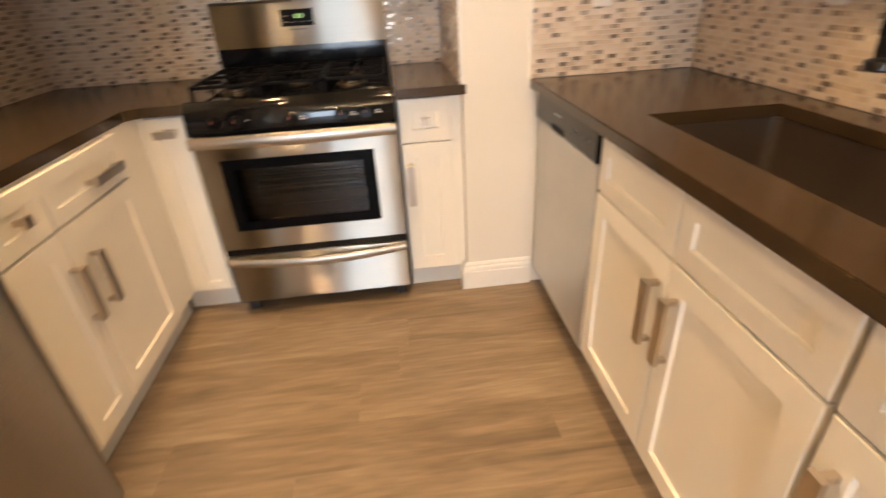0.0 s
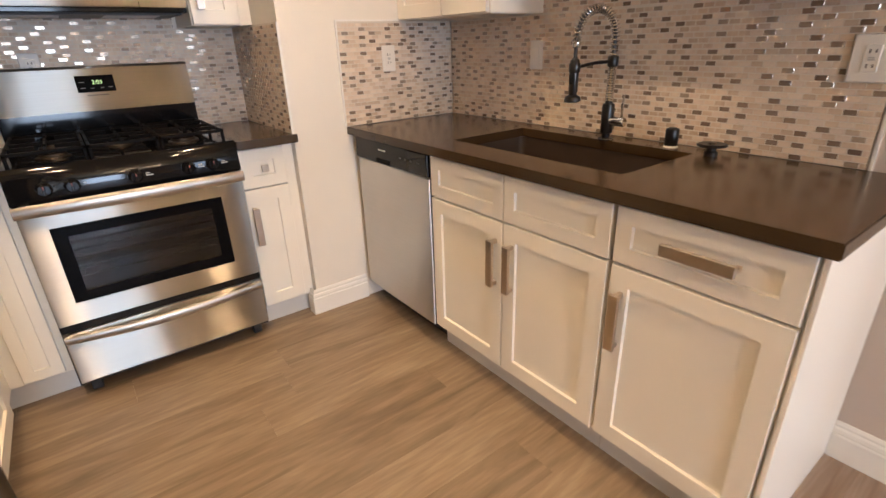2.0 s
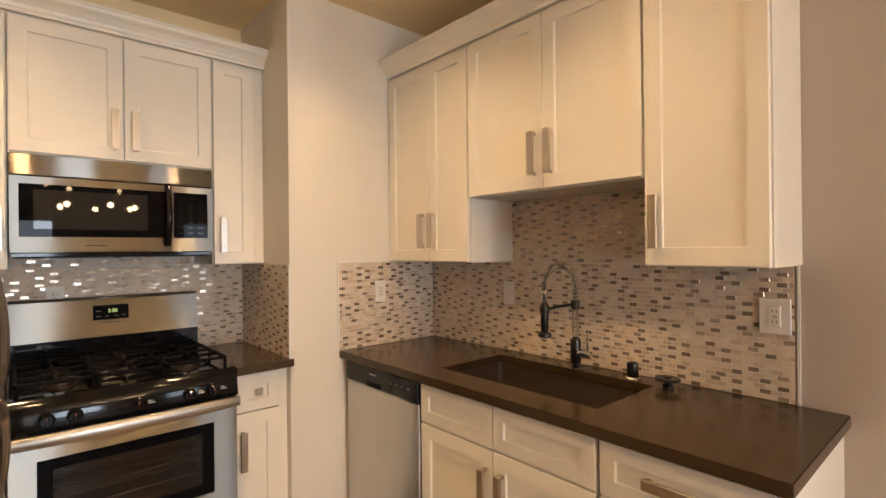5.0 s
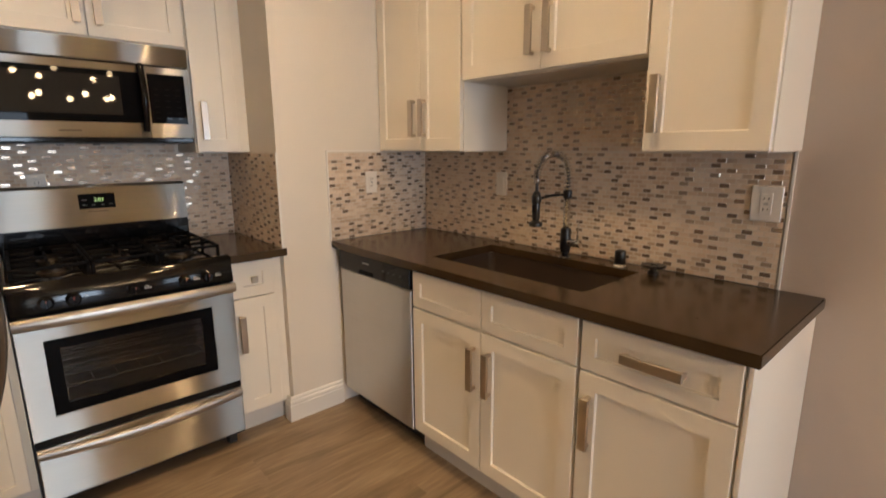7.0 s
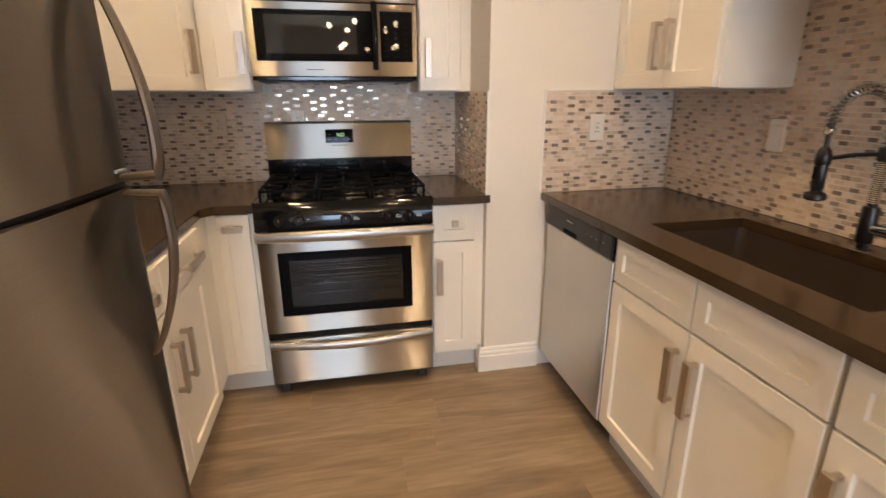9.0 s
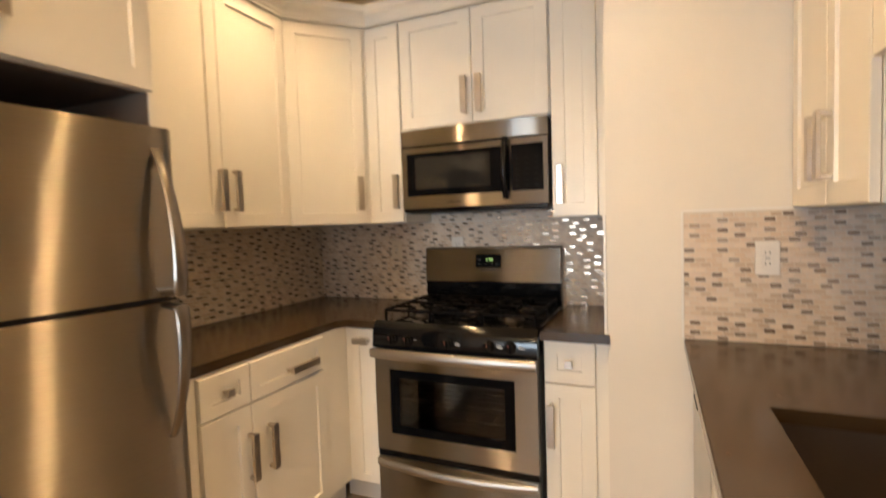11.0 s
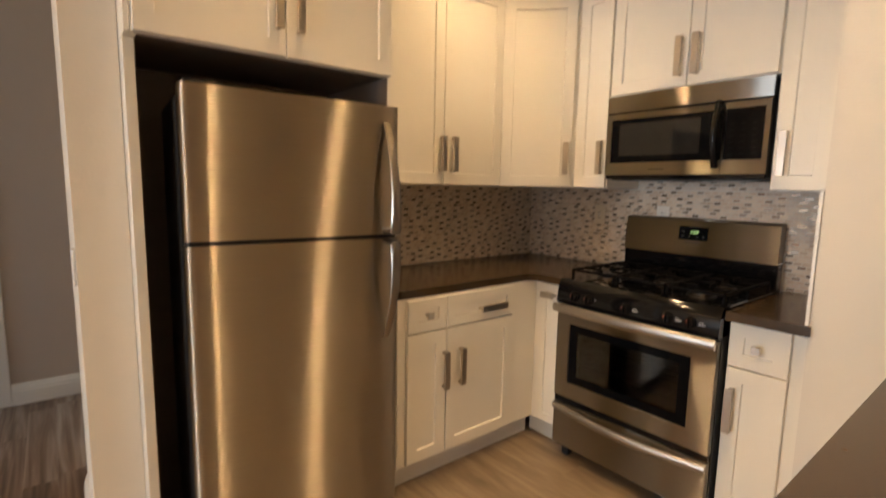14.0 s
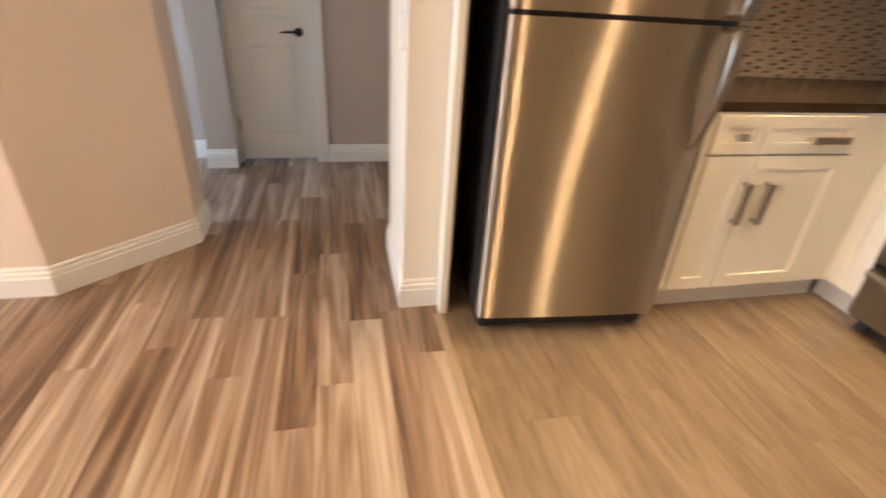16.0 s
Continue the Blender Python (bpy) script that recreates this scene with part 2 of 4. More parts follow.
CHROME = mat("chrome", (0.75, 0.74, 0.72), 0.1, 1.0, vary=0.03)
ENAMEL = mat("black_enamel", (0.004, 0.004, 0.0045), 0.08, vary=0.2, spec=0.28)
BLACKGLASS = mat("black_glass", (0.004, 0.004, 0.0045), 0.015, vary=0.2, spec=0.06)
SCREEN = mat("grey_door_mesh", (0.017, 0.016, 0.015), 0.02, vary=0.2, scale=400, fine=0.3, spec=0.3)
IRON = mat("cast_iron", (0.0045, 0.004, 0.004), 0.5, vary=0.3, scale=40, bump=0.2, bump_scale=300, spec=0.05)
DARK = mat("dark_case", (0.018, 0.016, 0.015), 0.5, vary=0.2, bump=0.2, bump_scale=500)
MATTE = mat("matte_black", (0.007, 0.0065, 0.0065), 0.30, vary=0.2, scale=20)
BURNER = mat("burner_metal", (0.09, 0.075, 0.062), 0.4, 1.0, vary=0.15, scale=30)
PLASTIC = mat("white_plastic", (0.78, 0.75, 0.70), 0.3, vary=0.02)
ALMOND = mat("almond_plastic", (0.62, 0.54, 0.42), 0.35, vary=0.03)
SLOT = mat("slot_dark", (0.06, 0.055, 0.05), 0.5, vary=0.1)
KEYPRINT = mat("keypad_print", (0.009, 0.009, 0.009), 0.05, spec=0.3)
GREY = mat("print_grey", (0.42, 0.42, 0.42), 0.4, vary=0.05)
FAINT = mat("print_faint", (0.11, 0.105, 0.10), 0.4, vary=0.05)
RED = mat("print_red", (0.22, 0.05, 0.03), 0.4, vary=0.05)
GROUT = mat("grout", (0.66, 0.60, 0.52), 0.8, vary=0.05, scale=20, bump=0.2, bump_scale=300)
BRONZE = mat("dark_bronze", (0.022, 0.017, 0.014), 0.3, 0.7, vary=0.2)
SUBFLOOR = mat("subfloor_dark", (0.05, 0.04, 0.03), 1.0, spec=0.0)
STONE_TONES = [(0.615, 0.493, 0.376), (0.689, 0.578, 0.456), (0.551, 0.429, 0.318), (0.657, 0.541, 0.424), (0.583, 0.456, 0.334), (0.477, 0.366, 0.265), (0.636, 0.53, 0.435)]
GLASS_TONES = [(0.34, 0.255, 0.19), (0.25, 0.18, 0.13), (0.50, 0.41, 0.32), (0.30, 0.225, 0.165), (0.42, 0.335, 0.26)]
STONE_PIECE, STONE_REST = mosaic("stone_piece", STONE_TONES, 0.55, True), mosaic("stone_rest", STONE_TONES, 0.55, False)
GLASS_PIECE, GLASS_REST = mosaic("glass_piece", GLASS_TONES, 0.17, True, 0.45), mosaic("glass_rest", GLASS_TONES, 0.17, False, 0.45)
OAK = planks("kitchen_vinyl", [(0.14, 0.098, 0.061), (0.208, 0.15, 0.097), (0.275, 0.205, 0.137), (0.35, 0.272, 0.19)], 0.30, 0.36, 1.45, 0.16, (1.1, 8.0), (4.0, 34.0))
MIXED = planks("hall_vinyl", [(0.085, 0.049, 0.03), (0.165, 0.10, 0.063), (0.26, 0.174, 0.12), (0.37, 0.275, 0.208), (0.49, 0.405, 0.33)], 0.28, 0.42, 1.95, 0.5, (0.6, 10.0), (2.0, 34.0))
BULB = glow("bulb_glow", WARM, BULB_POWER)
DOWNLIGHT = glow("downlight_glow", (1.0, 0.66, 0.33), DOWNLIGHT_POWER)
DIGITS = glow("green_digits", (0.45, 1.0, 0.08), 0.75)
PANE = clear_pane("window_glass", (0.95, 0.97, 0.97))
OVENPANE = clear_pane("oven_glass", (0.58, 0.58, 0.59))



def flecked(m, tone, scale, size, share):
    """Sparse pale chips in a stone slab."""
    nt = m.node_tree
    p = nt.nodes["Principled BSDF"]
    base = p.inputs["Base Color"].links[0].from_socket
    vo = nt.nodes.new("ShaderNodeTexVoronoi")
    vo.inputs["Scale"].default_value = scale
    nt.links.new(nt.nodes.new("ShaderNodeTexCoord").outputs["Object"], vo.inputs["Vector"])
    near = nt.nodes.new("ShaderNodeMapRange")
    near.inputs[1].default_value, near.inputs[2].default_value, near.inputs[3].default_value, near.inputs[4].default_value = size * 0.5, size, 1, 0
    nt.links.new(vo.outputs["Distance"], near.inputs[0])
    pick = nt.nodes.new("ShaderNodeMath")
    pick.operation = "LESS_THAN"
    pick.inputs[1].default_value = share
    nt.links.new(vo.outputs["Color"], pick.inputs[0])
    both = nt.nodes.new("ShaderNodeMath")
    both.operation = "MULTIPLY"
    nt.links.new(near.outputs[0], both.inputs[0])
    nt.links.new(pick.outputs[0], both.inputs[1])
    mx = nt.nodes.new("ShaderNodeMix")
    mx.data_type = "RGBA"
    nt.links.new(both.outputs[0], mx.inputs[0])
    nt.links.new(base, mx.inputs[6])
    mx.inputs[7].default_value = (*tone, 1)
    nt.links.new(mx.outputs[2], p.inputs["Base Color"])


flecked(QUARTZ, (0.13, 0.085, 0.045), 16.0, 0.13, 0.4)


# ---- building helpers ----
def box(bm, x0, x1, y0, y1, z0, z1, bev=0.0, seg=1):
    made = bmesh.ops.create_cube(bm, size=1.0)["verts"]
    for v in made:
        v.co = Vector(((x0 + x1) / 2 + v.co.x * (x1 - x0), (y0 + y1) / 2 + v.co.y * (y1 - y0), (z0 + z1) / 2 + v.co.z * (z1 - z0)))
    if bev:
        edges = {e for v in made for e in v.link_edges}
        bmesh.ops.bevel(bm, geom=list(edges), offset=bev, segments=seg, affect="EDGES", profile=0.5)
    return bm


def boxes(*rows, bev=0.0, seg=1):
    bm = bmesh.new()
    for r in rows:
        box(bm, *r, bev=bev, seg=seg)
    return bm


def lathe(bm, profile, center=(0, 0, 0), axis="z", n=20):
    """Rings of (radius, height) about an axis."""
    rings = []
    for r, h in profile:
        ring = []
        for k in range(n):
            a = 2 * math.pi * k / n
            c, d = r * math.cos(a), r * math.sin(a)
            p = {"z": (c, d, h), "y": (c, h, d), "x": (h, c, d)}[axis]
            ring.append(bm.verts.new(Vector(center) + Vector(p)))
        rings.append(ring)
    for a, b in zip(rings, rings[1:]):
        for k in range(n):
            bm.faces.new((a[k], a[(k + 1) % n], b[(k + 1) % n], b[k]))
    bm.faces.new(rings[0])
    bm.faces.new(rings[-1])
    bmesh.ops.recalc_face_normals(bm, faces=bm.faces)
    return bm


def tube(bm, pts, r, n=8, flat=1.0, up=(0, 0, 1)):
    """A round (or flattened) rod along points."""
    pts = [Vector(p) for p in pts]
    rings = []
    for i, p in enumerate(pts):
        d = (pts[min(i + 1, len(pts) - 1)] - pts[max(i - 1, 0)]).normalized()
        s = d.cross(Vector(up))
        s = s.normalized() if s.length > 1e-4 else d.cross(Vector((1, 0, 0))).normalized()
        t = s.cross(d)
        rr = r[i] if isinstance(r, (list, tuple)) else r
        rings.append([bm.verts.new(p + s * rr * math.cos(2 * math.pi * k / n) + t * rr * flat * math.sin(2 * math.pi * k / n)) for k in range(n)])
    for a, b in zip(rings, rings[1:]):
        for k in range(n):
            bm.faces.new((a[k], a[(k + 1) % n], b[(k + 1) % n], b[k]))
    bm.faces.new(rings[0])
    bm.faces.new(rings[-1])
    bmesh.ops.recalc_face_normals(bm, faces=bm.faces)
    return bm


def sweep(bm, path, profile):
    """A moulding: the profile (out, up) follows a level path of (x, y); out is to the right of the way."""
    path = [Vector((*p, 0)) for p in path]
    rings = []
    for i, p in enumerate(path):
        a = (p - path[i - 1]).normalized() if i else None
        b = (path[i + 1] - p).normalized() if i + 1 < len(path) else None
        na = Vector((a.y, -a.x, 0)) if a else None
        nb = Vector((b.y, -b.x, 0)) if b else None
        if na and nb:
            m = (na + nb).normalized()
            m = m / m.dot(na)
        else:
            m = na or nb
        rings.append([bm.verts.new(p + m * o + Vector((0, 0, u))) for o, u in profile])
    n = len(profile)
    for a, b in zip(rings, rings[1:]):
        for k in range(n):
            bm.faces.new((a[k], a[(k + 1) % n], b[(k + 1) % n], b[k]))
    bm.faces.new(rings[0])
    bm.faces.new(rings[-1])
    bmesh.ops.recalc_face_normals(bm, faces=bm.faces)
    return bm


def prism(bm, outline, z0, z1):
    lo = [bm.verts.new((x, y, z0)) for x, y in outline]
    hi = [bm.verts.new((x, y, z1)) for x, y in outline]
    n = len(outline)
    for k in range(n):
        bm.faces.new((lo[k], lo[(k + 1) % n], hi[(k + 1) % n], hi[k]))
    bm.faces.new(lo)
    bm.faces.new(hi)
    bmesh.ops.recalc_face_normals(bm, faces=bm.faces)
    return bm


def mesh_of(name, bm, material, smooth=False):
    me = bpy.data.meshes.new(name)
    bm.to_mesh(me)
    bm.free()
    me.materials.append(material)
    if smooth:
        for f in me.polygons:
            f.use_smooth = True
        me.set_sharp_from_angle(angle=radians(35))
    return me


def part(name, bm, material, parent, label="", smooth=False):
    ob = new(name, mesh_of(name, bm, material, smooth))
    ob.parent = parent
    return tagged(ob, label)


def thing(name, m, label, category, group=""):
    ob = new(name)
    ob.matrix_world = m
    ob.empty_display_size = 0.05
    return tagged(ob, label, category, group)


def structure(name, bm, material, label="", smooth=False):
    return tagged(new(name, mesh_of(name, bm, material, smooth)), label, "", "", "structure")


def facing(way, x, y, z=0.0):
    """The frame of a unit: its x runs along its front to the right, its y goes into it, z up. way: compass of the front."""
    return pose(x, y, z, 0, 0, {"south": 0, "west": -90, "east": 90, "southeast": 45}[way])


def words(name, text, size, m, material, parent):
    cu = bpy.data.curves.new(name, "FONT")
    cu.body, cu.size, cu.align_x, cu.align_y, cu.extrude = text, size, "CENTER", "CENTER", 0.0004
    tmp = bpy.data.objects.new(name, cu)
    me = bpy.data.meshes.new_from_object(tmp)
    bpy.data.objects.remove(tmp)
    me.materials.append(material)
    ob = new(name, me)
    ob.parent = parent
    ob.matrix_local = m
    return ob


# ---- shell of the rooms ----
structure("wall_sink", boxes((SINK_X, 1.52, SINK_END, PIER_Y, 0, TOP)), TAUPE, "taupe painted wall behind the sink counter")
structure("wall_pier", boxes((PIER_X, 1.52, PIER_Y, 2.8, 0, TOP)), CREAM, "cream painted textured wall beside the stove", True)
# Wall above the crown: its golden-brown shade is put in as the ceiling colour.
structure("wall_strip", boxes((-1.5, PIER_X, BACK_Y, 2.8, 2.422, TOP), (-1.5, LEFT_X, 0.22, BACK_Y, 2.422, TOP)), CEIL, "wall strip above the cabinets, toned like the ceiling for its shade")
structure("wall_stove", boxes((-1.5, PIER_X, BACK_Y, 2.8, 0, 2.42)), CREAM, "cream painted wall behind the stove")
structure("wall_fridge", boxes((-1.5, LEFT_X, 0.22, BACK_Y, 0, 2.42)), CREAM, "cream painted wall behind the refrigerator")
structure("wall_hall_north", boxes((-1.5, -0.942, 0.075, 0.22, 0, TOP)), CREAM, "cream painted wall end beside the refrigerator")
structure("wall_hall_end", boxes((-3.04, -2.87, -0.302, 1.2, 0, TOP), (-3.04, -2.87, -0.855, -0.302, 2.05, TOP), (-3.04, -2.77, -1.05, -0.855, 0, TOP)), TAUPE, "taupe painted wall at the end of the hall")
structure("wall_hall_north_end", boxes((-3.04, -1.5, 1.2, 1.35, 0, TOP)), TAUPE, "taupe painted wall closing the hall")
structure("wall_side_room", boxes((-3.14, -3.0, -3.4, -1.05, 0, TOP)), TAUPE, "taupe wall of the side room in daylight")
structure("wall_living", prism(bmesh.new(), [(-1.205, SOUTH_Y), (-1.205, -1.345), (-1.630, -0.882), (-1.87, -0.882), (-1.87, SOUTH_Y)], 0, TOP), TAN, "tan painted wall with an angled corner")
structure("wall_east", boxes((EAST_X, EAST_X + 0.15, SOUTH_Y, SINK_END, 0, TOP), (1.52, EAST_X + 0.15, SINK_END, SINK_END + 0.15, 0, TOP)), TAUPE, "taupe painted walls of the living area")
structure("wall_south", boxes((-1.87, WX0, SOUTH_Y - 0.15, SOUTH_Y, 0, TOP), (WX1, VX0, SOUTH_Y - 0.15, SOUTH_Y, 0, TOP), (VX1, EAST_X + 0.15, SOUTH_Y - 0.15, SOUTH_Y, 0, TOP), (WX0, WX1, SOUTH_Y - 0.15, SOUTH_Y, 0, WZ0), (WX0, WX1, SOUTH_Y - 0.15, SOUTH_Y, WZ1, TOP), (VX0, VX1, SOUTH_Y - 0.15, SOUTH_Y, 0, WZ0), (VX0, VX1, SOUTH_Y - 0.15, SOUTH_Y, WZ1, TOP)), TAUPE, "taupe painted wall with tall windows")
structure("wall_side_south", boxes((-3.14, -2.9, -3.55, -3.4, 0, TOP), (-2.0, -1.87, -3.55, -3.4, 0, TOP), (-2.9, -2.0, -3.55, -3.4, 0, 0.7), (-2.9, -2.0, -3.55, -3.4, 2.0, TOP)), TAUPE, "taupe wall with a window in the side room")
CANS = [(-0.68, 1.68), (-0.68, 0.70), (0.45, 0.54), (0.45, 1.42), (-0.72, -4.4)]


def ceiling_sheet():
    """The ceiling slab with a square hole over each recessed light."""
    hole = 0.051
    xs = sorted({-3.3, 3.65, *[x + k for x, _ in CANS for k in (-hole, hole)]})
    ys = sorted({SOUTH_Y - 0.15, 2.8, *[y + k for _, y in CANS for k in (-hole, hole)]})
    bm = bmesh.new()
    vs = {(i, j, k): bm.verts.new((x, y, z)) for i, x in enumerate(xs) for j, y in enumerate(ys) for k, z in enumerate((TOP, TOP + 0.1))}
    solid = lambda i, j: 0 <= i < len(xs) - 1 and 0 <= j < len(ys) - 1 and not any(abs((xs[i] + xs[i + 1]) / 2 - x) < hole and abs((ys[j] + ys[j + 1]) / 2 - y) < hole for x, y in CANS)
    for i in range(len(xs) - 1):
        for j in range(len(ys) - 1):
            if not solid(i, j):
                continue
            for k in (0, 1):
                bm.faces.new([vs[a, b, k] for a, b in ((i, j), (i + 1, j), (i + 1, j + 1), (i, j + 1))])
            for (di, dj), (a, b) in {(-1, 0): ((i, j), (i, j + 1)), (1, 0): ((i + 1, j), (i + 1, j + 1)), (0, -1): ((i, j), (i + 1, j)), (0, 1): ((i, j + 1), (i + 1, j + 1))}.items():
                if not solid(i + di, j + dj):
                    bm.faces.new((vs[(*a, 0)], vs[(*b, 0)], vs[(*b, 1)], vs[(*a, 1)]))
    bmesh.ops.recalc_face_normals(bm, faces=bm.faces)
    return bm


structure("ceiling", ceiling_sheet(), CEIL, "tan painted ceiling")
structure("roof", boxes((-3.3, 3.65, SOUTH_Y - 0.15, 2.8, TOP + 0.11, TOP + 0.2)), CEIL, "plain slab above the ceiling")
structure("floor", boxes((-3.3, 3.65, SOUTH_Y - 0.15, 2.8, -0.12, -0.012)), SUBFLOOR, "floor base under the wood-look boards")
structure("ground", boxes((-60, 60, -60, 60, -0.5, -0.4)), mat("ground_outside", (0.18, 0.17, 0.14), 0.9, vary=0.2, scale=1.0), "plain ground outside the windows")


def window(name, x0, x1, z0, z1, y):
    w = structure(name, boxes((x0, x0 + 0.05, y - 0.1, y - 0.04, z0, z1), (x1 - 0.05, x1, y - 0.1, y - 0.04, z0, z1), (x0 + 0.05, x1 - 0.05, y - 0.1, y - 0.04, z0, z0 + 0.05), (x0 + 0.05, x1 - 0.05, y - 0.1, y - 0.04, z1 - 0.05, z1)), TRIM, "white framed window letting in daylight")
    g = part("pane", boxes((x0 + 0.05, x1 - 0.05, y - 0.072, y - 0.066, z0 + 0.05, z1 - 0.05)), PANE, w)
    g.visible_shadow = False


window("window_1", WX0, WX1, WZ0, WZ1, SOUTH_Y)
window("window_2", -2.9, -2.0, 0.7, 2.0, -3.4)
# Unseen window, put in for the extra daylight lamp.
window("window_added", VX0, VX1, WZ0, WZ1, SOUTH_Y)

# baseboards with a stepped top
BASEBOARD = [(0, 0), (0.016, 0), (0.016, 0.085), (0.012, 0.090), (0.014, 0.097), (0.012, 0.108), (0.007, 0.113), (0.008, 0.122), (0.003, 0.132), (0, 0.132)]


def baseboard(name, path):
    return structure(name, sweep(bmesh.new(), path, BASEBOARD), TRIM, "white painted baseboard with a moulded top")


baseboard("baseboard", [(0.447, 2.06), (0.447, PIER_Y), (0.745, PIER_Y)])
baseboard("baseboard", [(SINK_X, 0.070), (SINK_X, SINK_END)])
baseboard("baseboard", [(-1.49, 0.075), (-0.942, 0.075), (-0.942, 0.218)])
baseboard("baseboard", [(-2.87, -0.226), (-2.87, 1.2)])
baseboard("baseboard", [(-3.0, -1.05), (-2.77, -1.05), (-2.77, -0.857)])
baseboard("baseboard", [(-3.0, -3.4), (-3.0, -1.05)])
baseboard("baseboard", [(-1.205, SOUTH_Y), (-1.205, -1.345), (-1.630, -0.882), (-1.87, -0.882)])

# hall door in its frame
DX, DY0, DY1 = -2.925, -0.845, -0.314
door = structure("door_1", boxes((DX - 0.04, DX, DY0, DY1, 0.012, 2.03), bev=0.002), TRIM, "closed white two-panel door at the end of the hall")
for z0, z1 in ((0.20, 0.80), (0.98, 1.88)):
    rim = bmesh.new()
    a, b, f = DY0 + 0.115, DY1 - 0.115, DX + 0.006
    for r in ((DX - 0.003, f, a, a + 0.015, z0, z1), (DX - 0.003, f, b - 0.015, b, z0, z1), (DX - 0.003, f, a + 0.015, b - 0.015, z0, z0 + 0.015), (DX - 0.003, f, a + 0.015, b - 0.015, z1 - 0.015, z1)):
        box(rim, *r, bev=0.004)
    box(rim, DX - 0.003, DX + 0.004, a + 0.05, b - 0.05, z0 + 0.05, z1 - 0.05, bev=0.003)
    part("panel", rim, TRIM, door, "moulded door panel")
knob = bmesh.new()
lathe(knob, [(0.028, 0), (0.028, 0.008), (0.012, 0.012), (0.012, 0.045)], (DX + 0.001, -0.385, 0.888), "x")
tube(knob, [(DX + 0.043, -0.385, 0.888), (DX + 0.047, -0.44, 0.892), (DX + 0.045, -0.50, 0.886)], [0.010, 0.008, 0.006])
part("door_handle", knob, BRONZE, door, "dark bronze lever handle", True)
for z in (0.22, 1.75):
    part("hinge", boxes((DX - 0.001, DX + 0.013, DY0 - 0.012, DY0 + 0.006, z, z + 0.09), bev=0.002), BRONZE, door)
structure("trim", boxes((-2.872, -2.855, -0.302, -0.228, 0, 2.12), (-2.872, -2.855, -0.855, -0.302, 2.05, 2.12), bev=0.004), TRIM, "white door casing")
structure("trim", boxes((-2.97, -2.875, DY1 + 0.001, -0.303, 0, 2.05), (-2.97, -2.875, -0.854, DY0 - 0.001, 0, 2.05)), TRIM, "white door jamb")
part("light_switch", boxes((-1.08, -1.01, 0.066, 0.0745, 1.02, 1.14), bev=0.002), PLASTIC, bpy.data.objects["wall_hall_north"], "white switch plate")
structure("threshold", boxes((-0.86, 0.80, 0.195, 0.232, 0.0, 0.007), bev=0.003), mat("transition_strip", (0.36, 0.27, 0.19), 0.4, vary=0.2, scale=6, stretch=(1, 12, 1)), "wood-look strip between the two floors")

# recessed ceiling light
def downlight(x, y):
    d = thing("ceiling_light", pose(x, y, TOP), "round white recessed ceiling light, switched on", "ceiling light", "recessed lights")
    ring = lathe(bmesh.new(), [(0.047, 0.098), (0.049, -0.003), (0.052, -0.005), (0.074, -0.004), (0.076, -0.0005)], n=32)
    for f in [f for f in ring.faces if len(f.verts) > 4]:
        ring.faces.remove(f)
    part("trim_ring", ring, TRIM, d, "white trim ring and reflector", True)
    part("lens", lathe(bmesh.new(), [(0.001, 0.052), (0.042, 0.053), (0.0468, 0.056)], n=32), DOWNLIGHT, d, "glowing lens")


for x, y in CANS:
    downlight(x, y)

# ---- cabinets ----
def shaker(bm, u0, u1, z0, z1, y=0.0, rail=0.057, thick=0.019, sink=0.009):
    """A framed door or drawer front with a recessed flat panel, its face at y."""
    o = [(u0, z0), (u1, z0), (u1, z1), (u0, z1)]
    r = min(rail, (u1 - u0) * 0.3, (z1 - z0) * 0.3)
    i = [(u0 + r, z0 + r), (u1 - r, z0 + r), (u1 - r, z1 - r), (u0 + r, z1 - r)]
    e = 0.0025
    j = [(u0 + r + e, z0 + r + e), (u1 - r - e, z0 + r + e), (u1 - r - e, z1 - r - e), (u0 + r + e, z1 - r - e)]
    c = 0.002
    oc = [(u0 + c, z0 + c), (u1 - c, z0 + c), (u1 - c, z1 - c), (u0 + c, z1 - c)]
    ring = lambda ps, yy: [bm.verts.new((u, yy, z)) for u, z in ps]
    back, edge, face, lip, floor_ = ring(o, y + thick), ring(o, y + c), ring(oc, y), ring(i, y), ring(j, y + sink)
    for a, b in ((back, edge), (edge, face), (face, lip), (lip, floor_)):
        for k in range(4):
            bm.faces.new((a[k], a[(k + 1) % 4], b[(k + 1) % 4], b[k]))
    bm.faces.new(floor_)
    bm.faces.new(back)
    bmesh.ops.recalc_face_normals(bm, faces=bm.faces)
    return bm


def pull(bm, u, z, upright=True, long=0.174):
    """A flat square bar on two square posts, proud of the face at y 0."""
    h = long / 2
    if upright:
        rows = ((u - 0.0145, u + 0.0145, -0.037, -0.025, z - h, z + h), (u - 0.007, u + 0.007, -0.0255, 0.0, z - h, z - h + 0.014), (u - 0.007, u + 0.007, -0.0255, 0.0, z + h - 0.014, z + h))
    else:
        rows = ((u - h, u + h, -0.037, -0.025, z - 0.0145, z + 0.0145), (u - h, u - h + 0.014, -0.0255, 0.0, z - 0.007, z + 0.007), (u + h - 0.014, u + h, -0.0255, 0.0, z - 0.007, z + 0.007))
    for r in rows:
        box(bm, *r, bev=0.0012)
    return bm


def square_knob(bm, u, z):
    box(bm, u - 0.007, u + 0.007, -0.018, 0.009, z - 0.007, z + 0.007)
    return box(bm, u - 0.015, u + 0.015, -0.028, -0.017, z - 0.015, z + 0.015, bev=0.0015)


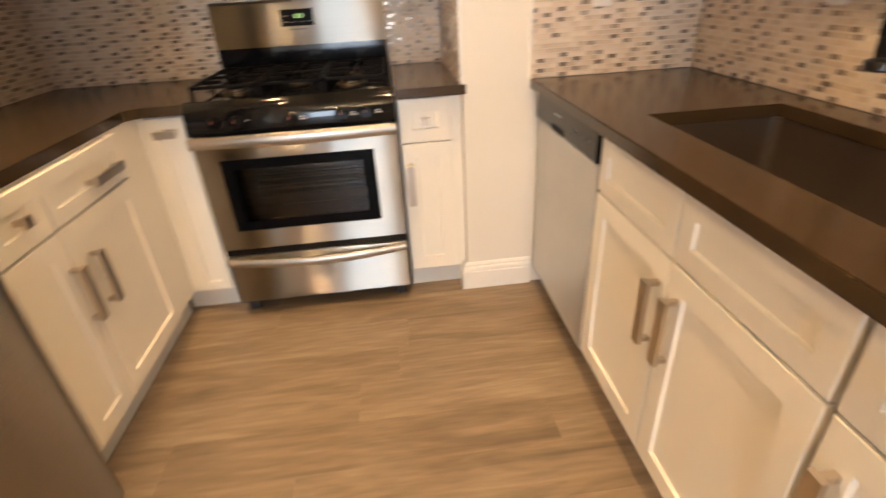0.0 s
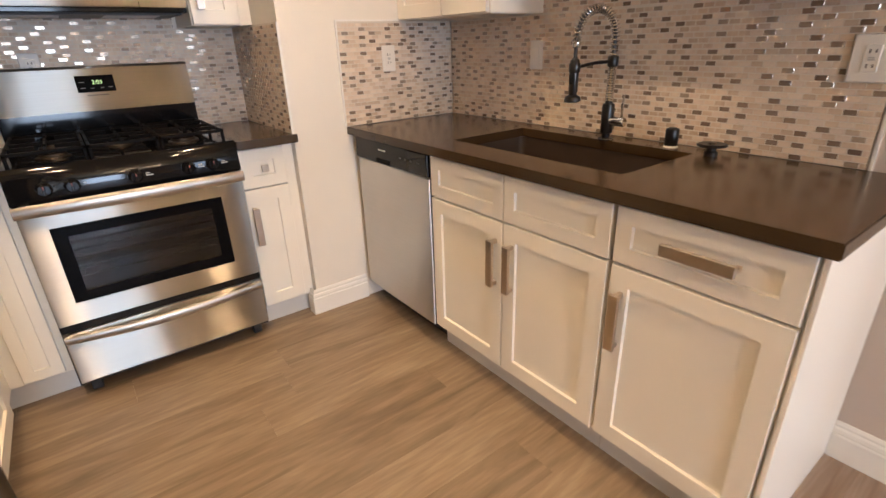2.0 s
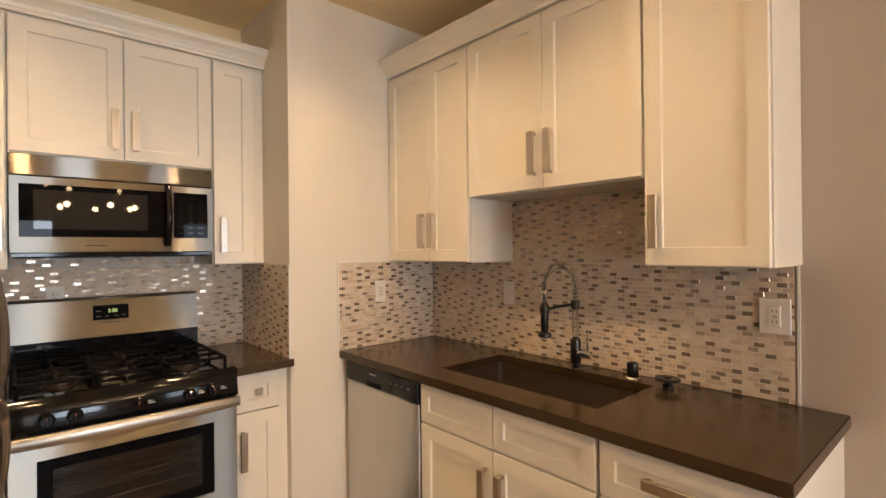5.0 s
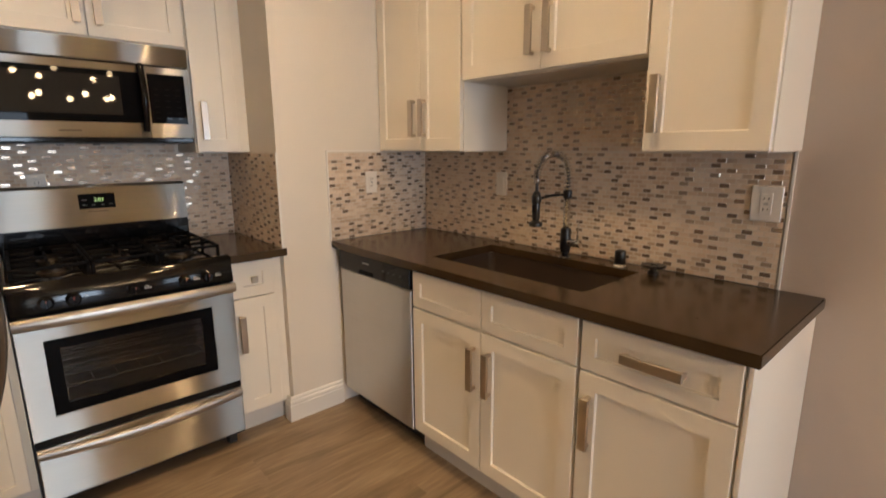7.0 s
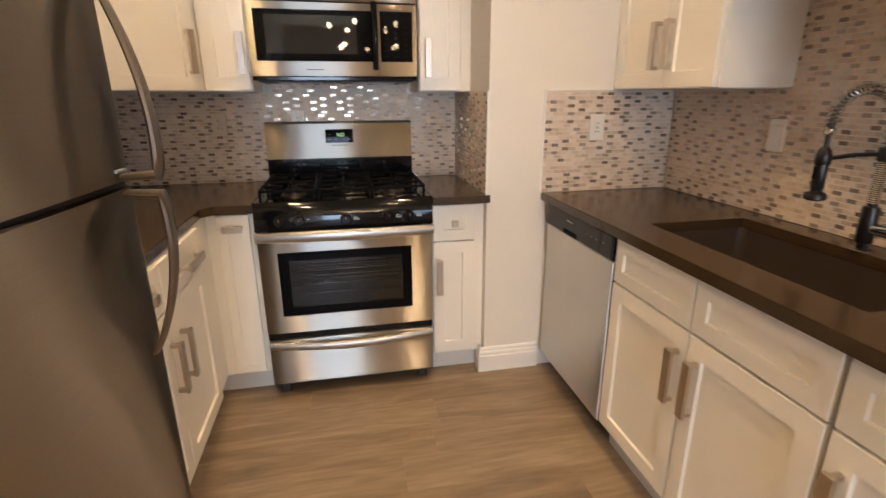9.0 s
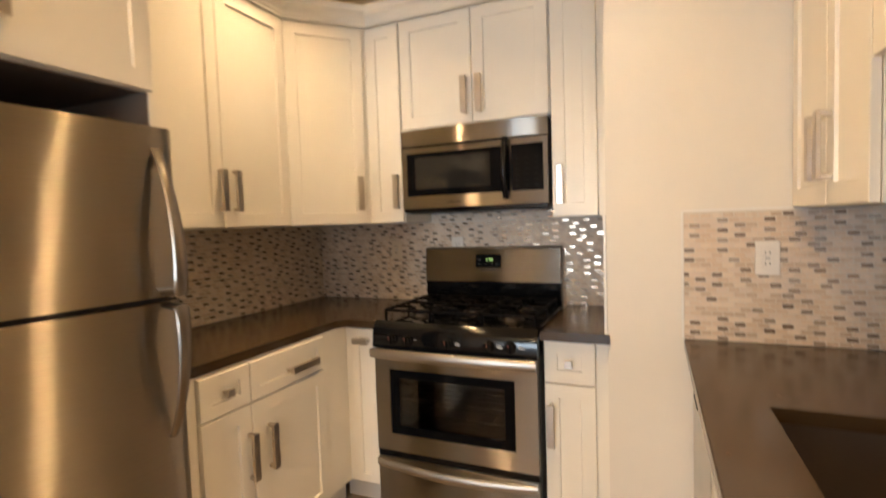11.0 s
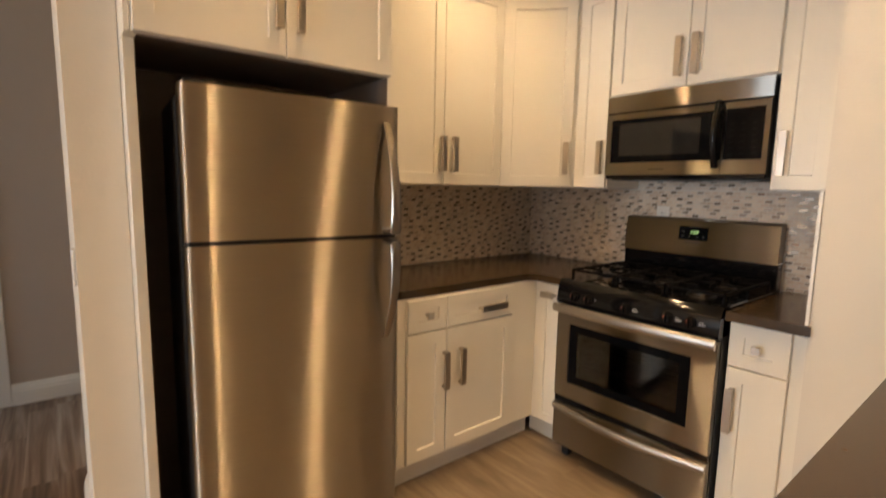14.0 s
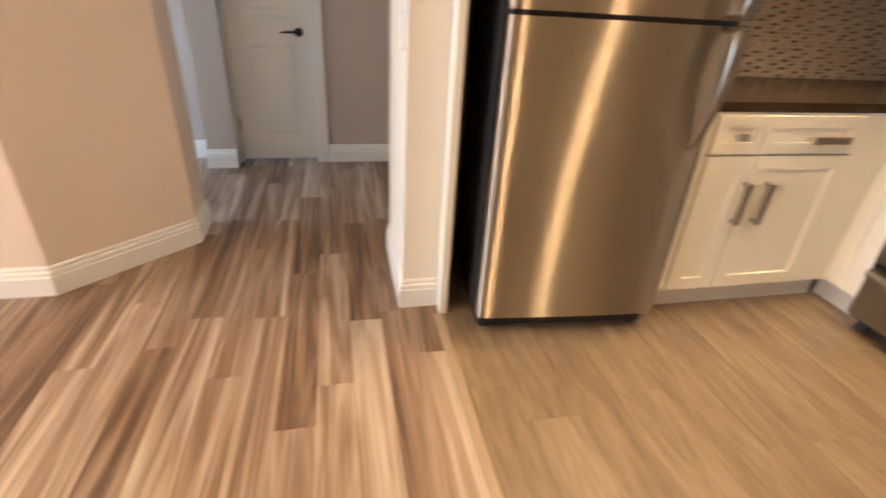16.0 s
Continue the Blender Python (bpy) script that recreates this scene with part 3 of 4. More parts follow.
def cabinet(m, label, w, d, z0, z1, fronts, kick=0.0, group="base cabinets", name="base_cabinet", hollow=False, dark=False):
    """A unit with its fronts: rows of (kind, u0, u1, z0, z1, handle), handle being None or (u, z, upright) or "knob"."""
    c = thing(name, m, label, "cabinet", group)
    if hollow:
        t = 0.010
        for label_, r in (("side_panel", (0, t, 0.021, d, z0 + kick, 0.68)), ("side_panel", (w - t, w, 0.021, d, z0 + kick, 0.68)), ("bottom_panel", (t, w - t, 0.021, d, z0 + kick, z0 + kick + t)), ("back_panel", (t, w - t, d - t, d, z0 + kick + t, z1)), ("front_frame", (t, w - t, 0.021, 0.04, z0 + kick + t, z1))):
            part(label_, boxes(r), WHITE, c)
    else:
        part("body", boxes((0, w, 0.021, d, z0 + kick, z1)), WHITE, c)
    if kick:
        part("toe_kick", boxes((0, w, 0.062, d - 0.02, z0, z0 + kick)), KICK, c, "pale toe kick board")
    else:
        part("underside", boxes((0.018, w - 0.018, 0.04, d - 0.01, z0 - 0.003, z0)), BAY_BROWN if dark else UNDER_BEIGE, c)
    for kind, u0, u1, a, b, h in fronts:
        f = part(kind, shaker(bmesh.new(), u0, u1, a, b), WHITE, c)
        if h == "knob":
            part("handle", square_knob(bmesh.new(), (u0 + u1) / 2, (a + b) / 2), NICKEL, f, "square brushed nickel knob")
        elif h:
            part("handle", pull(bmesh.new(), *h), NICKEL, f, "flat brushed nickel bar pull")
    return c


g = 0.002
# sink side: fronts face west; a unit's x runs from its far end towards the hall
FX = 0.748
cabinet(facing("west", FX, 1.376), "white shaker sink base cabinet with two doors and false drawers", 0.833, 0.60, 0, 0.878,
        [("drawer_front", 0.006, 0.411, 0.712, 0.870, None), ("drawer_front", 0.417, 0.827, 0.712, 0.870, None),
         ("door", 0.006, 0.411, 0.118, 0.704, (0.382, 0.552, True)), ("door", 0.417, 0.827, 0.118, 0.704, (0.462, 0.552, True))], kick=0.105, hollow=True)
endcab = cabinet(facing("west", FX, 0.541), "white shaker base cabinet with a drawer, ending the counter", 0.458, 0.60, 0, 0.878,
                 [("drawer_front", 0.006, 0.450, 0.712, 0.870, (0.236, 0.800, False)), ("door", 0.006, 0.450, 0.118, 0.704, (0.045, 0.545, True))], kick=0.105)
part("end_panel", boxes((0.4585, 0.470, 0.004, 0.62, 0.0, 0.879), bev=0.001), WHITE, endcab, "plain white side panel")

UX = 1.045
UZ1, DOOR_TOP = 2.405, 2.378
cabinet(facing("west", UX, PIER_Y - g), "white shaker wall cabinet with two narrow doors", 0.630, 0.322, 1.372, UZ1,
        [("door", 0.004, 0.342, 1.374, DOOR_TOP, (0.306, 1.528, True)), ("door", 0.346, 0.626, 1.374, DOOR_TOP, (0.383, 1.528, True))], group="wall cabinets", name="wall_cabinet")
cabinet(facing("west", UX, 1.377), "short white shaker wall cabinet above the sink", 0.836, 0.322, 1.672, UZ1,
        [("door", 0.004, 0.422, 1.674, DOOR_TOP, (0.386, 1.815, True)), ("door", 0.426, 0.832, 1.674, DOOR_TOP, (0.466, 1.815, True))], group="wall cabinets", name="wall_cabinet")
cabinet(facing("west", UX, 0.539), "white shaker wall cabinet with one door at the counter end", 0.368, 0.322, 1.372, UZ1,
        [("door", 0.004, 0.364, 1.374, DOOR_TOP, (0.044, 1.518, True))], group="wall cabinets", name="wall_cabinet")

# stove side
cabinet(facing("south", 0.206, 2.030), "narrow white shaker base cabinet beside the stove", 0.252, 0.61, 0, 0.878,
        [("drawer_front", 0.004, 0.204, 0.700, 0.870, "knob"), ("door", 0.004, 0.204, 0.118, 0.694, (0.030, 0.527, True))], kick=0.105)
cabinet(facing("south", -0.812, 2.030), "narrow white pull-out base cabinet beside the stove", 0.246, 0.61, 0, 0.878,
        [("door", 0.090, 0.222, 0.118, 0.870, (0.156, 0.815, False, 0.08))], kick=0.105)
cabinet(facing("south", 0.203, 2.306), "narrow white shaker wall cabinet beside the microwave", 0.255, 0.336, 1.372, UZ1,
        [("door", 0.004, 0.200, 1.374, DOOR_TOP, (0.040, 1.518, True))], group="wall cabinets", name="wall_cabinet")
cabinet(facing("south", -0.552, 2.306), "short white shaker wall cabinet above the microwave", 0.752, 0.336, 1.836, UZ1,
        [("door", 0.004, 0.384, 1.840, DOOR_TOP, (0.351, 1.970, True)), ("door", 0.388, 0.748, 1.840, DOOR_TOP, (0.426, 1.970, True))], group="wall cabinets", name="wall_cabinet")
cabinet(facing("south", -0.755, 2.306), "narrow white shaker wall cabinet next to the corner", 0.200, 0.336, 1.372, UZ1,
        [("door", 0.004, 0.196, 1.374, DOOR_TOP, (0.172, 1.530, True))], group="wall cabinets", name="wall_cabinet")

# corner wall cabinet with a diagonal door
corner = thing("wall_cabinet", pose(0, 0, 0), "white shaker corner wall cabinet with a diagonal door", "cabinet", "wall cabinets")
part("body", prism(bmesh.new(), [(LEFT_X + 0.002, BACK_Y - 0.002), (LEFT_X + 0.002, 2.019), (-1.053, 2.019), (-0.772, 2.302), (-0.757, 2.317), (-0.757, BACK_Y - 0.002)], 1.372, UZ1), WHITE, corner)
cdoor = part("door", shaker(bmesh.new(), 0.006, 0.394, 1.374, DOOR_TOP), WHITE, corner)
cdoor.matrix_local = pose(-1.038, 2.008, 0, 0, 0, 45)
part("handle", pull(bmesh.new(), 0.356, 1.530, True), NICKEL, cdoor, "flat brushed nickel bar pull")

# refrigerator side: fronts face east; a unit's x runs from the hall towards the stove wall
cabinet(facing("east", -1.033, 1.160), "white shaker wall cabinet with two tall doors", 0.856, 0.310, 1.372, UZ1,
        [("door", 0.004, 0.440, 1.374, DOOR_TOP, (0.423, 1.528, True)), ("door", 0.444, 0.852, 1.374, DOOR_TOP, (0.498, 1.528, True))], group="wall cabinets", name="wall_cabinet")
cabinet(facing("east", -0.745, 1.150), "white shaker base cabinet with two drawers and two doors", 0.900, 0.598, 0, 0.878,
        [("drawer_front", 0.040, 0.256, 0.724, 0.870, "knob"), ("drawer_front", 0.262, 0.698, 0.724, 0.870, (0.538, 0.785, False, 0.17)),
         ("door", 0.040, 0.256, 0.118, 0.716, (0.240, 0.527, True)), ("door", 0.262, 0.698, 0.118, 0.716, (0.340, 0.527, True))], kick=0.105)
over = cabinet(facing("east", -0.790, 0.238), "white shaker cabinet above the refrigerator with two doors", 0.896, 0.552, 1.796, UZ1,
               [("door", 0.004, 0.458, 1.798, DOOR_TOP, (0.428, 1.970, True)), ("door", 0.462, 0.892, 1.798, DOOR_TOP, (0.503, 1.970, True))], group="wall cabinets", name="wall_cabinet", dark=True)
tagged(structure("trim", boxes((LEFT_X + 0.002, -0.862, 0.222, 0.252, 0, 1.792), (LEFT_X + 0.002, -0.812, 0.222, 0.2365, 1.796, 2.40), bev=0.001), WHITE, "white side panel of the refrigerator bay"))
tagged(structure("trim", boxes((LEFT_X + 0.002, -0.792, 1.112, 1.134, 0, 1.792), bev=0.001), WHITE, "white panel between refrigerator and counter"))

# Thin dark brown sheets over the back and both sides of the bay.
structure("trim", boxes((LEFT_X + 0.002, LEFT_X + 0.012, 0.257, 1.106, 0, 1.791), (LEFT_X + 0.013, -0.795, 1.107, 1.1115, 0, 1.791), (LEFT_X + 0.013, -0.866, 0.2525, 0.256, 0, 1.791)), BAY_BROWN, "dark brown sheets lining the refrigerator bay")

# crown moulding
CROWN = [(0, 0), (0.010, 0), (0.010, 0.012), (0.016, 0.018), (0.020, 0.030), (0.034, 0.048), (0.052, 0.058), (0.058, 0.062), (0.060, 0.076), (0.066, 0.080), (0.066, 0.088), (0, 0.088)]
CZ = 2.386
crown = [(o, u + CZ) for o, u in CROWN]
structure("trim", sweep(bmesh.new(), [(-0.940, 0.238), (-0.792, 0.238), (-0.792, 1.134), (-1.030, 1.134)], crown), WHITE, "white crown moulding above the refrigerator cabinet")
structure("trim", sweep(bmesh.new(), [(-1.035, 1.160), (-1.035, 2.013), (-0.760, 2.288), (-0.740, 2.306), (PIER_X - 0.002, 2.306)], crown), WHITE, "white crown moulding on the wall cabinets")
structure("trim", sweep(bmesh.new(), [(UX, PIER_Y - 0.002), (UX, 0.172), (SINK_X - 0.002, 0.172)], crown), WHITE, "white crown moulding above the sink cabinets")

# ---- counters ----
def slab_with_hole(x0, x1, y0, y1, z0, z1, hx0, hx1, hy0, hy1, soft_edge=0.003):
    bm = bmesh.new()
    xs, ys = (x0, hx0, hx1, x1), (y0, hy0, hy1, y1)
    grid = {(i, j, k): bm.verts.new((xs[i], ys[j], (z0, z1)[k])) for i in range(4) for j in range(4) for k in range(2)}
    for i in range(3):
        for j in range(3):
            if (i, j) != (1, 1):
                for k in range(2):
                    bm.faces.new([grid[a, b, k] for a, b in ((i, j), (i + 1, j), (i + 1, j + 1), (i, j + 1))])
    loops = [[(0, 0), (1, 0), (2, 0), (3, 0), (3, 1), (3, 2), (3, 3), (2, 3), (1, 3), (0, 3), (0, 2), (0, 1)], [(1, 1), (2, 1), (2, 2), (1, 2)]]
    for lp in loops:
        for a, b in zip(lp, lp[1:] + lp[:1]):
            bm.faces.new((grid[(*a, 0)], grid[(*b, 0)], grid[(*b, 1)], grid[(*a, 1)]))
    bmesh.ops.recalc_face_normals(bm, faces=bm.faces)
    sharp = [e for e in bm.edges if len(e.link_faces) == 2 and e.calc_face_angle() > 1.0]
    bmesh.ops.bevel(bm, geom=sharp, offset=soft_edge, segments=2, affect="EDGES")
    return bm


SX0, SX1, SY0, SY1 = 0.868, 1.250, 0.612, 1.366
CT0, CT1 = 0.880, 0.916
tagged(new("countertop", mesh_of("countertop", slab_with_hole(0.722, SINK_X - 0.002, 0.053, PIER_Y - 0.002, CT0, CT1, SX0, SX1, SY0, SY1), QUARTZ)), "dark brown quartz countertop with a sink cut-out", "countertop")


def bevelled(bm, amount):
    sharp = [e for e in bm.edges if len(e.link_faces) == 2 and e.calc_face_angle() > 0.5]
    bmesh.ops.bevel(bm, geom=sharp, offset=amount, segments=2, affect="EDGES")
    return bm


tagged(new("countertop", mesh_of("countertop", bevelled(prism(bmesh.new(), [(LEFT_X + 0.002, 1.150), (-0.771, 1.150), (-0.757, 1.164), (-0.757, 1.965), (-0.719, 2.003), (-0.566, 2.003), (-0.566, BACK_Y - 0.002), (LEFT_X + 0.002, BACK_Y - 0.002)], CT0, CT1), 0.003), QUARTZ)), "dark brown quartz corner countertop", "countertop")
tagged(new("countertop", mesh_of("countertop", bevelled(prism(bmesh.new(), [(0.204, 1.988), (0.470, 1.988), (0.470, 2.002), (PIER_X - 0.002, 2.002), (PIER_X - 0.002, BACK_Y - 0.002), (0.204, BACK_Y - 0.002)], CT0, CT1), 0.002), QUARTZ)), "small dark brown quartz countertop beside the stove", "countertop")

# undermount basin, open at the top
basin = thing("sink", pose((SX0 + SX1) / 2, (SY0 + SY1) / 2, 0.6968), "dark brown composite undermount kitchen sink", "sink")
hx, hy = (SX1 - SX0) / 2 + 0.004, (SY1 - SY0) / 2 + 0.004
bm = bmesh.new()
rings = []
for sx, sy, z in ((hx + 0.02, hy + 0.02, 0.183), (hx, hy, 0.183), (hx - 0.004, hy - 0.004, 0.06), (hx - 0.012, hy - 0.012, 0.025), (hx - 0.04, hy - 0.04, 0.008), (0.05, 0.05, 0.002)):
    ring = []
    rad = min(0.03, sx * 0.5)
    for cx, cy, a0 in ((1, 1, 0), (-1, 1, 90), (-1, -1, 180), (1, -1, 270)):
        for k in range(5):
            a = radians(a0 + 22.5 * k)
            ring.append(bm.verts.new((cx * (sx - rad) + rad * math.cos(a), cy * (sy - rad) + rad * math.sin(a), z)))
    rings.append(ring)
for a, b in zip(rings, rings[1:]):
    for k in range(len(a)):
        bm.faces.new((a[k], a[(k + 1) % len(a)], b[(k + 1) % len(a)], b[k]))
bm.faces.new(rings[-1])
part("bowl", bm, BASIN, basin, "", True)
part("drain", lathe(bmesh.new(), [(0.045, 0.003), (0.045, 0.008), (0.034, 0.007), (0.030, 0.004)], n=24), MATTE, basin, "black drain", True)

# spring-neck faucet
faucet = thing("faucet", pose(1.268, 0.955, CT1), "black and chrome spring-neck kitchen faucet on the counter", "faucet")
part("base", lathe(bmesh.new(), [(0.027, 0), (0.027, 0.006), (0.014, 0.008), (0.014, 0.022), (0.021, 0.026), (0.022, 0.028), (0.022, 0.125), (0.020, 0.13), (0.013, 0.132), (0.013, 0.14)], n=24), MATTE, faucet, "matte black body", True)
lev = bmesh.new()
lathe(lev, [(0.016, -0.018), (0.017, -0.022), (0.017, -0.070), (0.014, -0.073)], (0, 0, 0.07), "y", 20)
tube(lev, [(0, -0.058, 0.08), (0, -0.060, 0.14), (0, -0.061, 0.165)], [0.004, 0.0035, 0.003])
part("lever", lev, CHROME, faucet, "chrome side lever", True)
riser = bmesh.new()
prof = []
for k in range(26):
    z = 0.138 + k * 0.0056
    prof += [(0.0135, z), (0.0150, z + 0.0028)]
lathe(riser, prof, n=14)
part("riser", riser, CHROME, faucet, "ribbed chrome riser", True)
part("collar", lathe(bmesh.new(), [(0.017, 0.258), (0.019, 0.262), (0.019, 0.290), (0.016, 0.295)], n=20), MATTE, faucet, "matte black collar", True)
reach = Vector((-0.128, 0.065, 0))
arch = []
for k in range(41):
    a = math.pi * k / 40
    arch.append(Vector((0, 0, 0.355)) + reach * (0.5 - 0.5 * math.cos(a)) + Vector((0, 0, 0.092 * math.sin(a))))
arch = [Vector((0, 0, 0.285 + 0.01 * k)) for k in range(7)] + arch + [reach + Vector((0, 0, 0.355 - 0.012 * k)) for k in range(1, 8)]
part("hose", tube(bmesh.new(), arch, 0.0065, 8, up=(1, 0.5, 0.2)), MATTE, faucet, "black inner hose", True)
coil = []
for i in range(len(arch) - 6):
    d = (arch[i + 1] - arch[i]).normalized()
    s = d.cross(Vector((0.45, 0.89, 0))).normalized()
    t = s.cross(d)
    for q in range(8):
        ph = 2 * math.pi * (i + q / 8) * 0.62
        coil.append(arch[i].lerp(arch[i + 1], q / 8) + (s * math.cos(ph) + t * math.sin(ph)) * 0.0150)
part("spring", tube(bmesh.new(), coil, 0.0027, 5, up=(0.3, 0.2, 0.9)), CHROME, faucet, "chrome coil spring", True)
arm = bmesh.new()
tube(arm, [(0, 0, 0.276), tuple(reach * 0.5 + Vector((0, 0, 0.272))), tuple(reach * 0.86 + Vector((0, 0, 0.262)))], 0.006)
lathe(arm, [(0.018, 0.244), (0.020, 0.248), (0.020, 0.272), (0.018, 0.276)], tuple(reach), n=18)
part("holder_arm", arm, MATTE, faucet, "matte black holder arm", True)
part("spray_head", lathe(bmesh.new(), [(0.009, 0.292), (0.013, 0.287), (0.0165, 0.282), (0.0165, 0.178), (0.0145, 0.174), (0.0145, 0.168), (0.026, 0.162), (0.0285, 0.156), (0.0285, 0.147), (0.023, 0.143)], tuple(reach), n=20), MATTE, faucet, "matte black spray head", True)

part("spray_button", boxes((reach.x - 0.021, reach.x - 0.014, reach.y - 0.006, reach.y + 0.006, 0.205, 0.238), bev=0.002), ENAMEL, faucet, "glossy black spray button")
part("ferrule", lathe(bmesh.new(), [(0.013, 0.325), (0.0145, 0.328), (0.0145, 0.345), (0.012, 0.348)], tuple(reach), n=18), CHROME, faucet, "chrome end ring of the spring", True)
part("foot_ring", lathe(bmesh.new(), [(0.0285, 0.0), (0.0285, 0.004), (0.0272, 0.0055)], n=24), CHROME, faucet, "chrome foot ring", True)

gap = thing("air_gap", pose(1.300, 0.715, CT1), "small black cylindrical air gap cap beside the sink", "sink fitting")
part("cap", lathe(bmesh.new(), [(0.021, 0.005), (0.022, 0.007), (0.022, 0.056), (0.020, 0.062), (0.012, 0.066)], n=24), MATTE, gap, "", True)
part("ring", lathe(bmesh.new(), [(0.024, 0), (0.024, 0.004), (0.022, 0.006)], n=24), PLASTIC, gap, "white base ring", True)
stop = thing("sink_stopper", pose(1.262, 0.560, CT1), "round black sink stopper standing on the counter", "sink fitting")
part("stem", lathe(bmesh.new(), [(0.020, 0), (0.020, 0.012), (0.014, 0.016), (0.014, 0.028)], n=20), MATTE, stop, "", True)
part("disc", lathe(bmesh.new(), [(0.016, 0.027), (0.043, 0.030), (0.045, 0.034), (0.040, 0.038), (0.012, 0.036), (0.010, 0.042), (0.004, 0.043)], n=28), MATTE, stop, "", True)

# ---- dishwasher ----
dw = thing("dishwasher", facing("west", 0.752, 1.984), "stainless steel dishwasher with a black control strip", "dishwasher")
part("body", boxes((0.012, 0.598, 0.03, 0.60, 0.10, 0.876), (0.6005, 0.6065, 0.002, 0.55, 0.10, 0.876)), DARK, dw)
part("toe_kick", boxes((0.012, 0.598, 0.075, 0.5, 0.012, 0.10)), DARK, dw, "black toe kick")
part("door", boxes((0.014, 0.600, -0.004, 0.03, 0.105, 0.775), bev=0.004, seg=2), STEELV, dw, "brushed steel door")
strip = part("control_strip", boxes((0.014, 0.600, -0.012, 0.03, 0.779, 0.874), bev=0.006, seg=2), ENAMEL, dw, "black control strip")
part("pocket_handle", boxes((0.205, 0.325, -0.0145, -0.010, 0.781, 0.803), bev=0.003), IRON, strip, "dark recessed grip")
for u in (0.40, 0.44, 0.48, 0.53):
    part("button", boxes((u, u + 0.016, -0.0132, -0.0115, 0.826, 0.832)), FAINT, strip)
part("badge", boxes((0.23, 0.29, -0.0132, -0.0115, 0.838, 0.844)), GREY, strip)

# ---- gas range ----
RW = 0.757
rng = thing("gas_range", facing("south", -0.560, 1.970), "stainless steel and black gas range with five burners", "stove")
part("body", boxes((0, 0.02, 0.032, 0.65, 0.05, 0.895), (RW - 0.02, RW, 0.032, 0.65, 0.05, 0.895), (0.02, RW - 0.02, 0.63, 0.65, 0.05, 0.895), (0.02, RW - 0.02, 0.032, 0.63, 0.05, 0.32), (0.02, RW - 0.02, 0.032, 0.63, 0.78, 0.895)), DARK, rng, "black side panels")
for u in (0.03, RW - 0.07):
    for y in (0.05, 0.58):
        part("foot", boxes((u, u + 0.04, y, y + 0.04, 0, 0.05), bev=0.004), DARK, rng)


def framed(u0, u1, z0, z1, hu0, hu1, hz0, hz1, y0, y1):
    """A flat front with a window opening in it."""
    bm = slab_with_hole(u0, u1, z0, z1, y0, y1, hu0, hu1, hz0, hz1, 0.0015)
    for v in bm.verts:
        v.co = Vector((v.co.x, v.co.z, v.co.y))
    bmesh.ops.recalc_face_normals(bm, faces=bm.faces)
    return bm


def bowed(w, z0, z1, y0, bow, thick, n=20, u0=0.0):
    """A front that swells outward in the middle."""
    bm = bmesh.new()
    rows = []
    for k in range(n + 1):
        q = k / n
        y = y0 - bow * (1 - (2 * q - 1) ** 2)
        u = u0 + q * w
        rows.append([bm.verts.new(p) for p in ((u, y, z0), (u, y, z1), (u, y0 + thick, z1), (u, y0 + thick, z0))])
    for a, b in zip(rows, rows[1:]):
        for k in range(4):
            bm.faces.new((a[k], a[(k + 1) % 4], b[(k + 1) % 4], b[k]))
    bm.faces.new(rows[0])
    bm.faces.new(rows[-1])
    bmesh.ops.recalc_face_normals(bm, faces=bm.faces)
    return bm


def strap(u0, u1, out, tall, bow, z, dip, grow=0.0, n=28):
    """A wide rounded bar that swells away from the front in the middle."""
    bm, rings = bmesh.new(), []
    for k in range(n + 1):
        q = math.sin(math.pi * k / n)
        u = u0 + (u1 - u0) * k / n
        rings.append([bm.verts.new((u, out - bow * q + 0.010 * math.cos(a), z - dip * q + (tall + grow * q) * math.sin(a))) for a in [2 * math.pi * i / 14 for i in range(14)]])
    for a, b in zip(rings, rings[1:]):
        for i in range(14):
            bm.faces.new((a[i], a[(i + 1) % 14], b[(i + 1) % 14], b[i]))
    bm.faces.new(rings[0])
    bm.faces.new(rings[-1])
    bmesh.ops.recalc_face_normals(bm, faces=bm.faces)
    return bm


drawer = part("drawer", boxes((0.004, RW - 0.004, 0.0, 0.03, 0.072, 0.296), bev=0.004, seg=2), STEEL, rng, "brushed steel storage drawer")
lip = strap(0.006, RW - 0.006, -0.006, 0.017, 0.026, 0.274, 0.012, 0.004)
part("handle", lip, STEELB, drawer, "bowed steel drawer pull", True)
part("vent_strip", boxes((0.004, RW - 0.004, 0.008, 0.03, 0.298, 0.328)), ENAMEL, rng, "black gap strip")
WU0, WU1, WV0, WV1 = 0.078, 0.660, 0.410, 0.708
odoor = part("oven_door", framed(0.003, RW - 0.003, 0.330, 0.795, WU0, WU1, WV0, WV1, 0, 0.03), STEEL, rng, "brushed steel oven door")
part("window_frame", framed(WU0, WU1, WV0, WV1, WU0 + 0.045, WU1 - 0.045, WV0 + 0.04, WV1 - 0.04, 0.004, 0.026), BLACKGLASS, odoor, "black glass border")
gl = part("glass", boxes((WU0 + 0.045, WU1 - 0.045, 0.006, 0.009, WV0 + 0.04, WV1 - 0.04)), OVENPANE, odoor, "dark see-through glass")
for z in (0.49, 0.56, 0.625):
    rk = bmesh.new()
    for y in (0.06, 0.18, 0.30, 0.42):
        tube(rk, [(0.03, y, z), (RW - 0.03, y, z)], 0.004, 6)
    for k in range(9):
        u = 0.05 + k * 0.082
        tube(rk, [(u, 0.06, z), (u, 0.55, z)], 0.002, 5)
    part("oven_rack", rk, CHROME, rng, "wire oven rack")
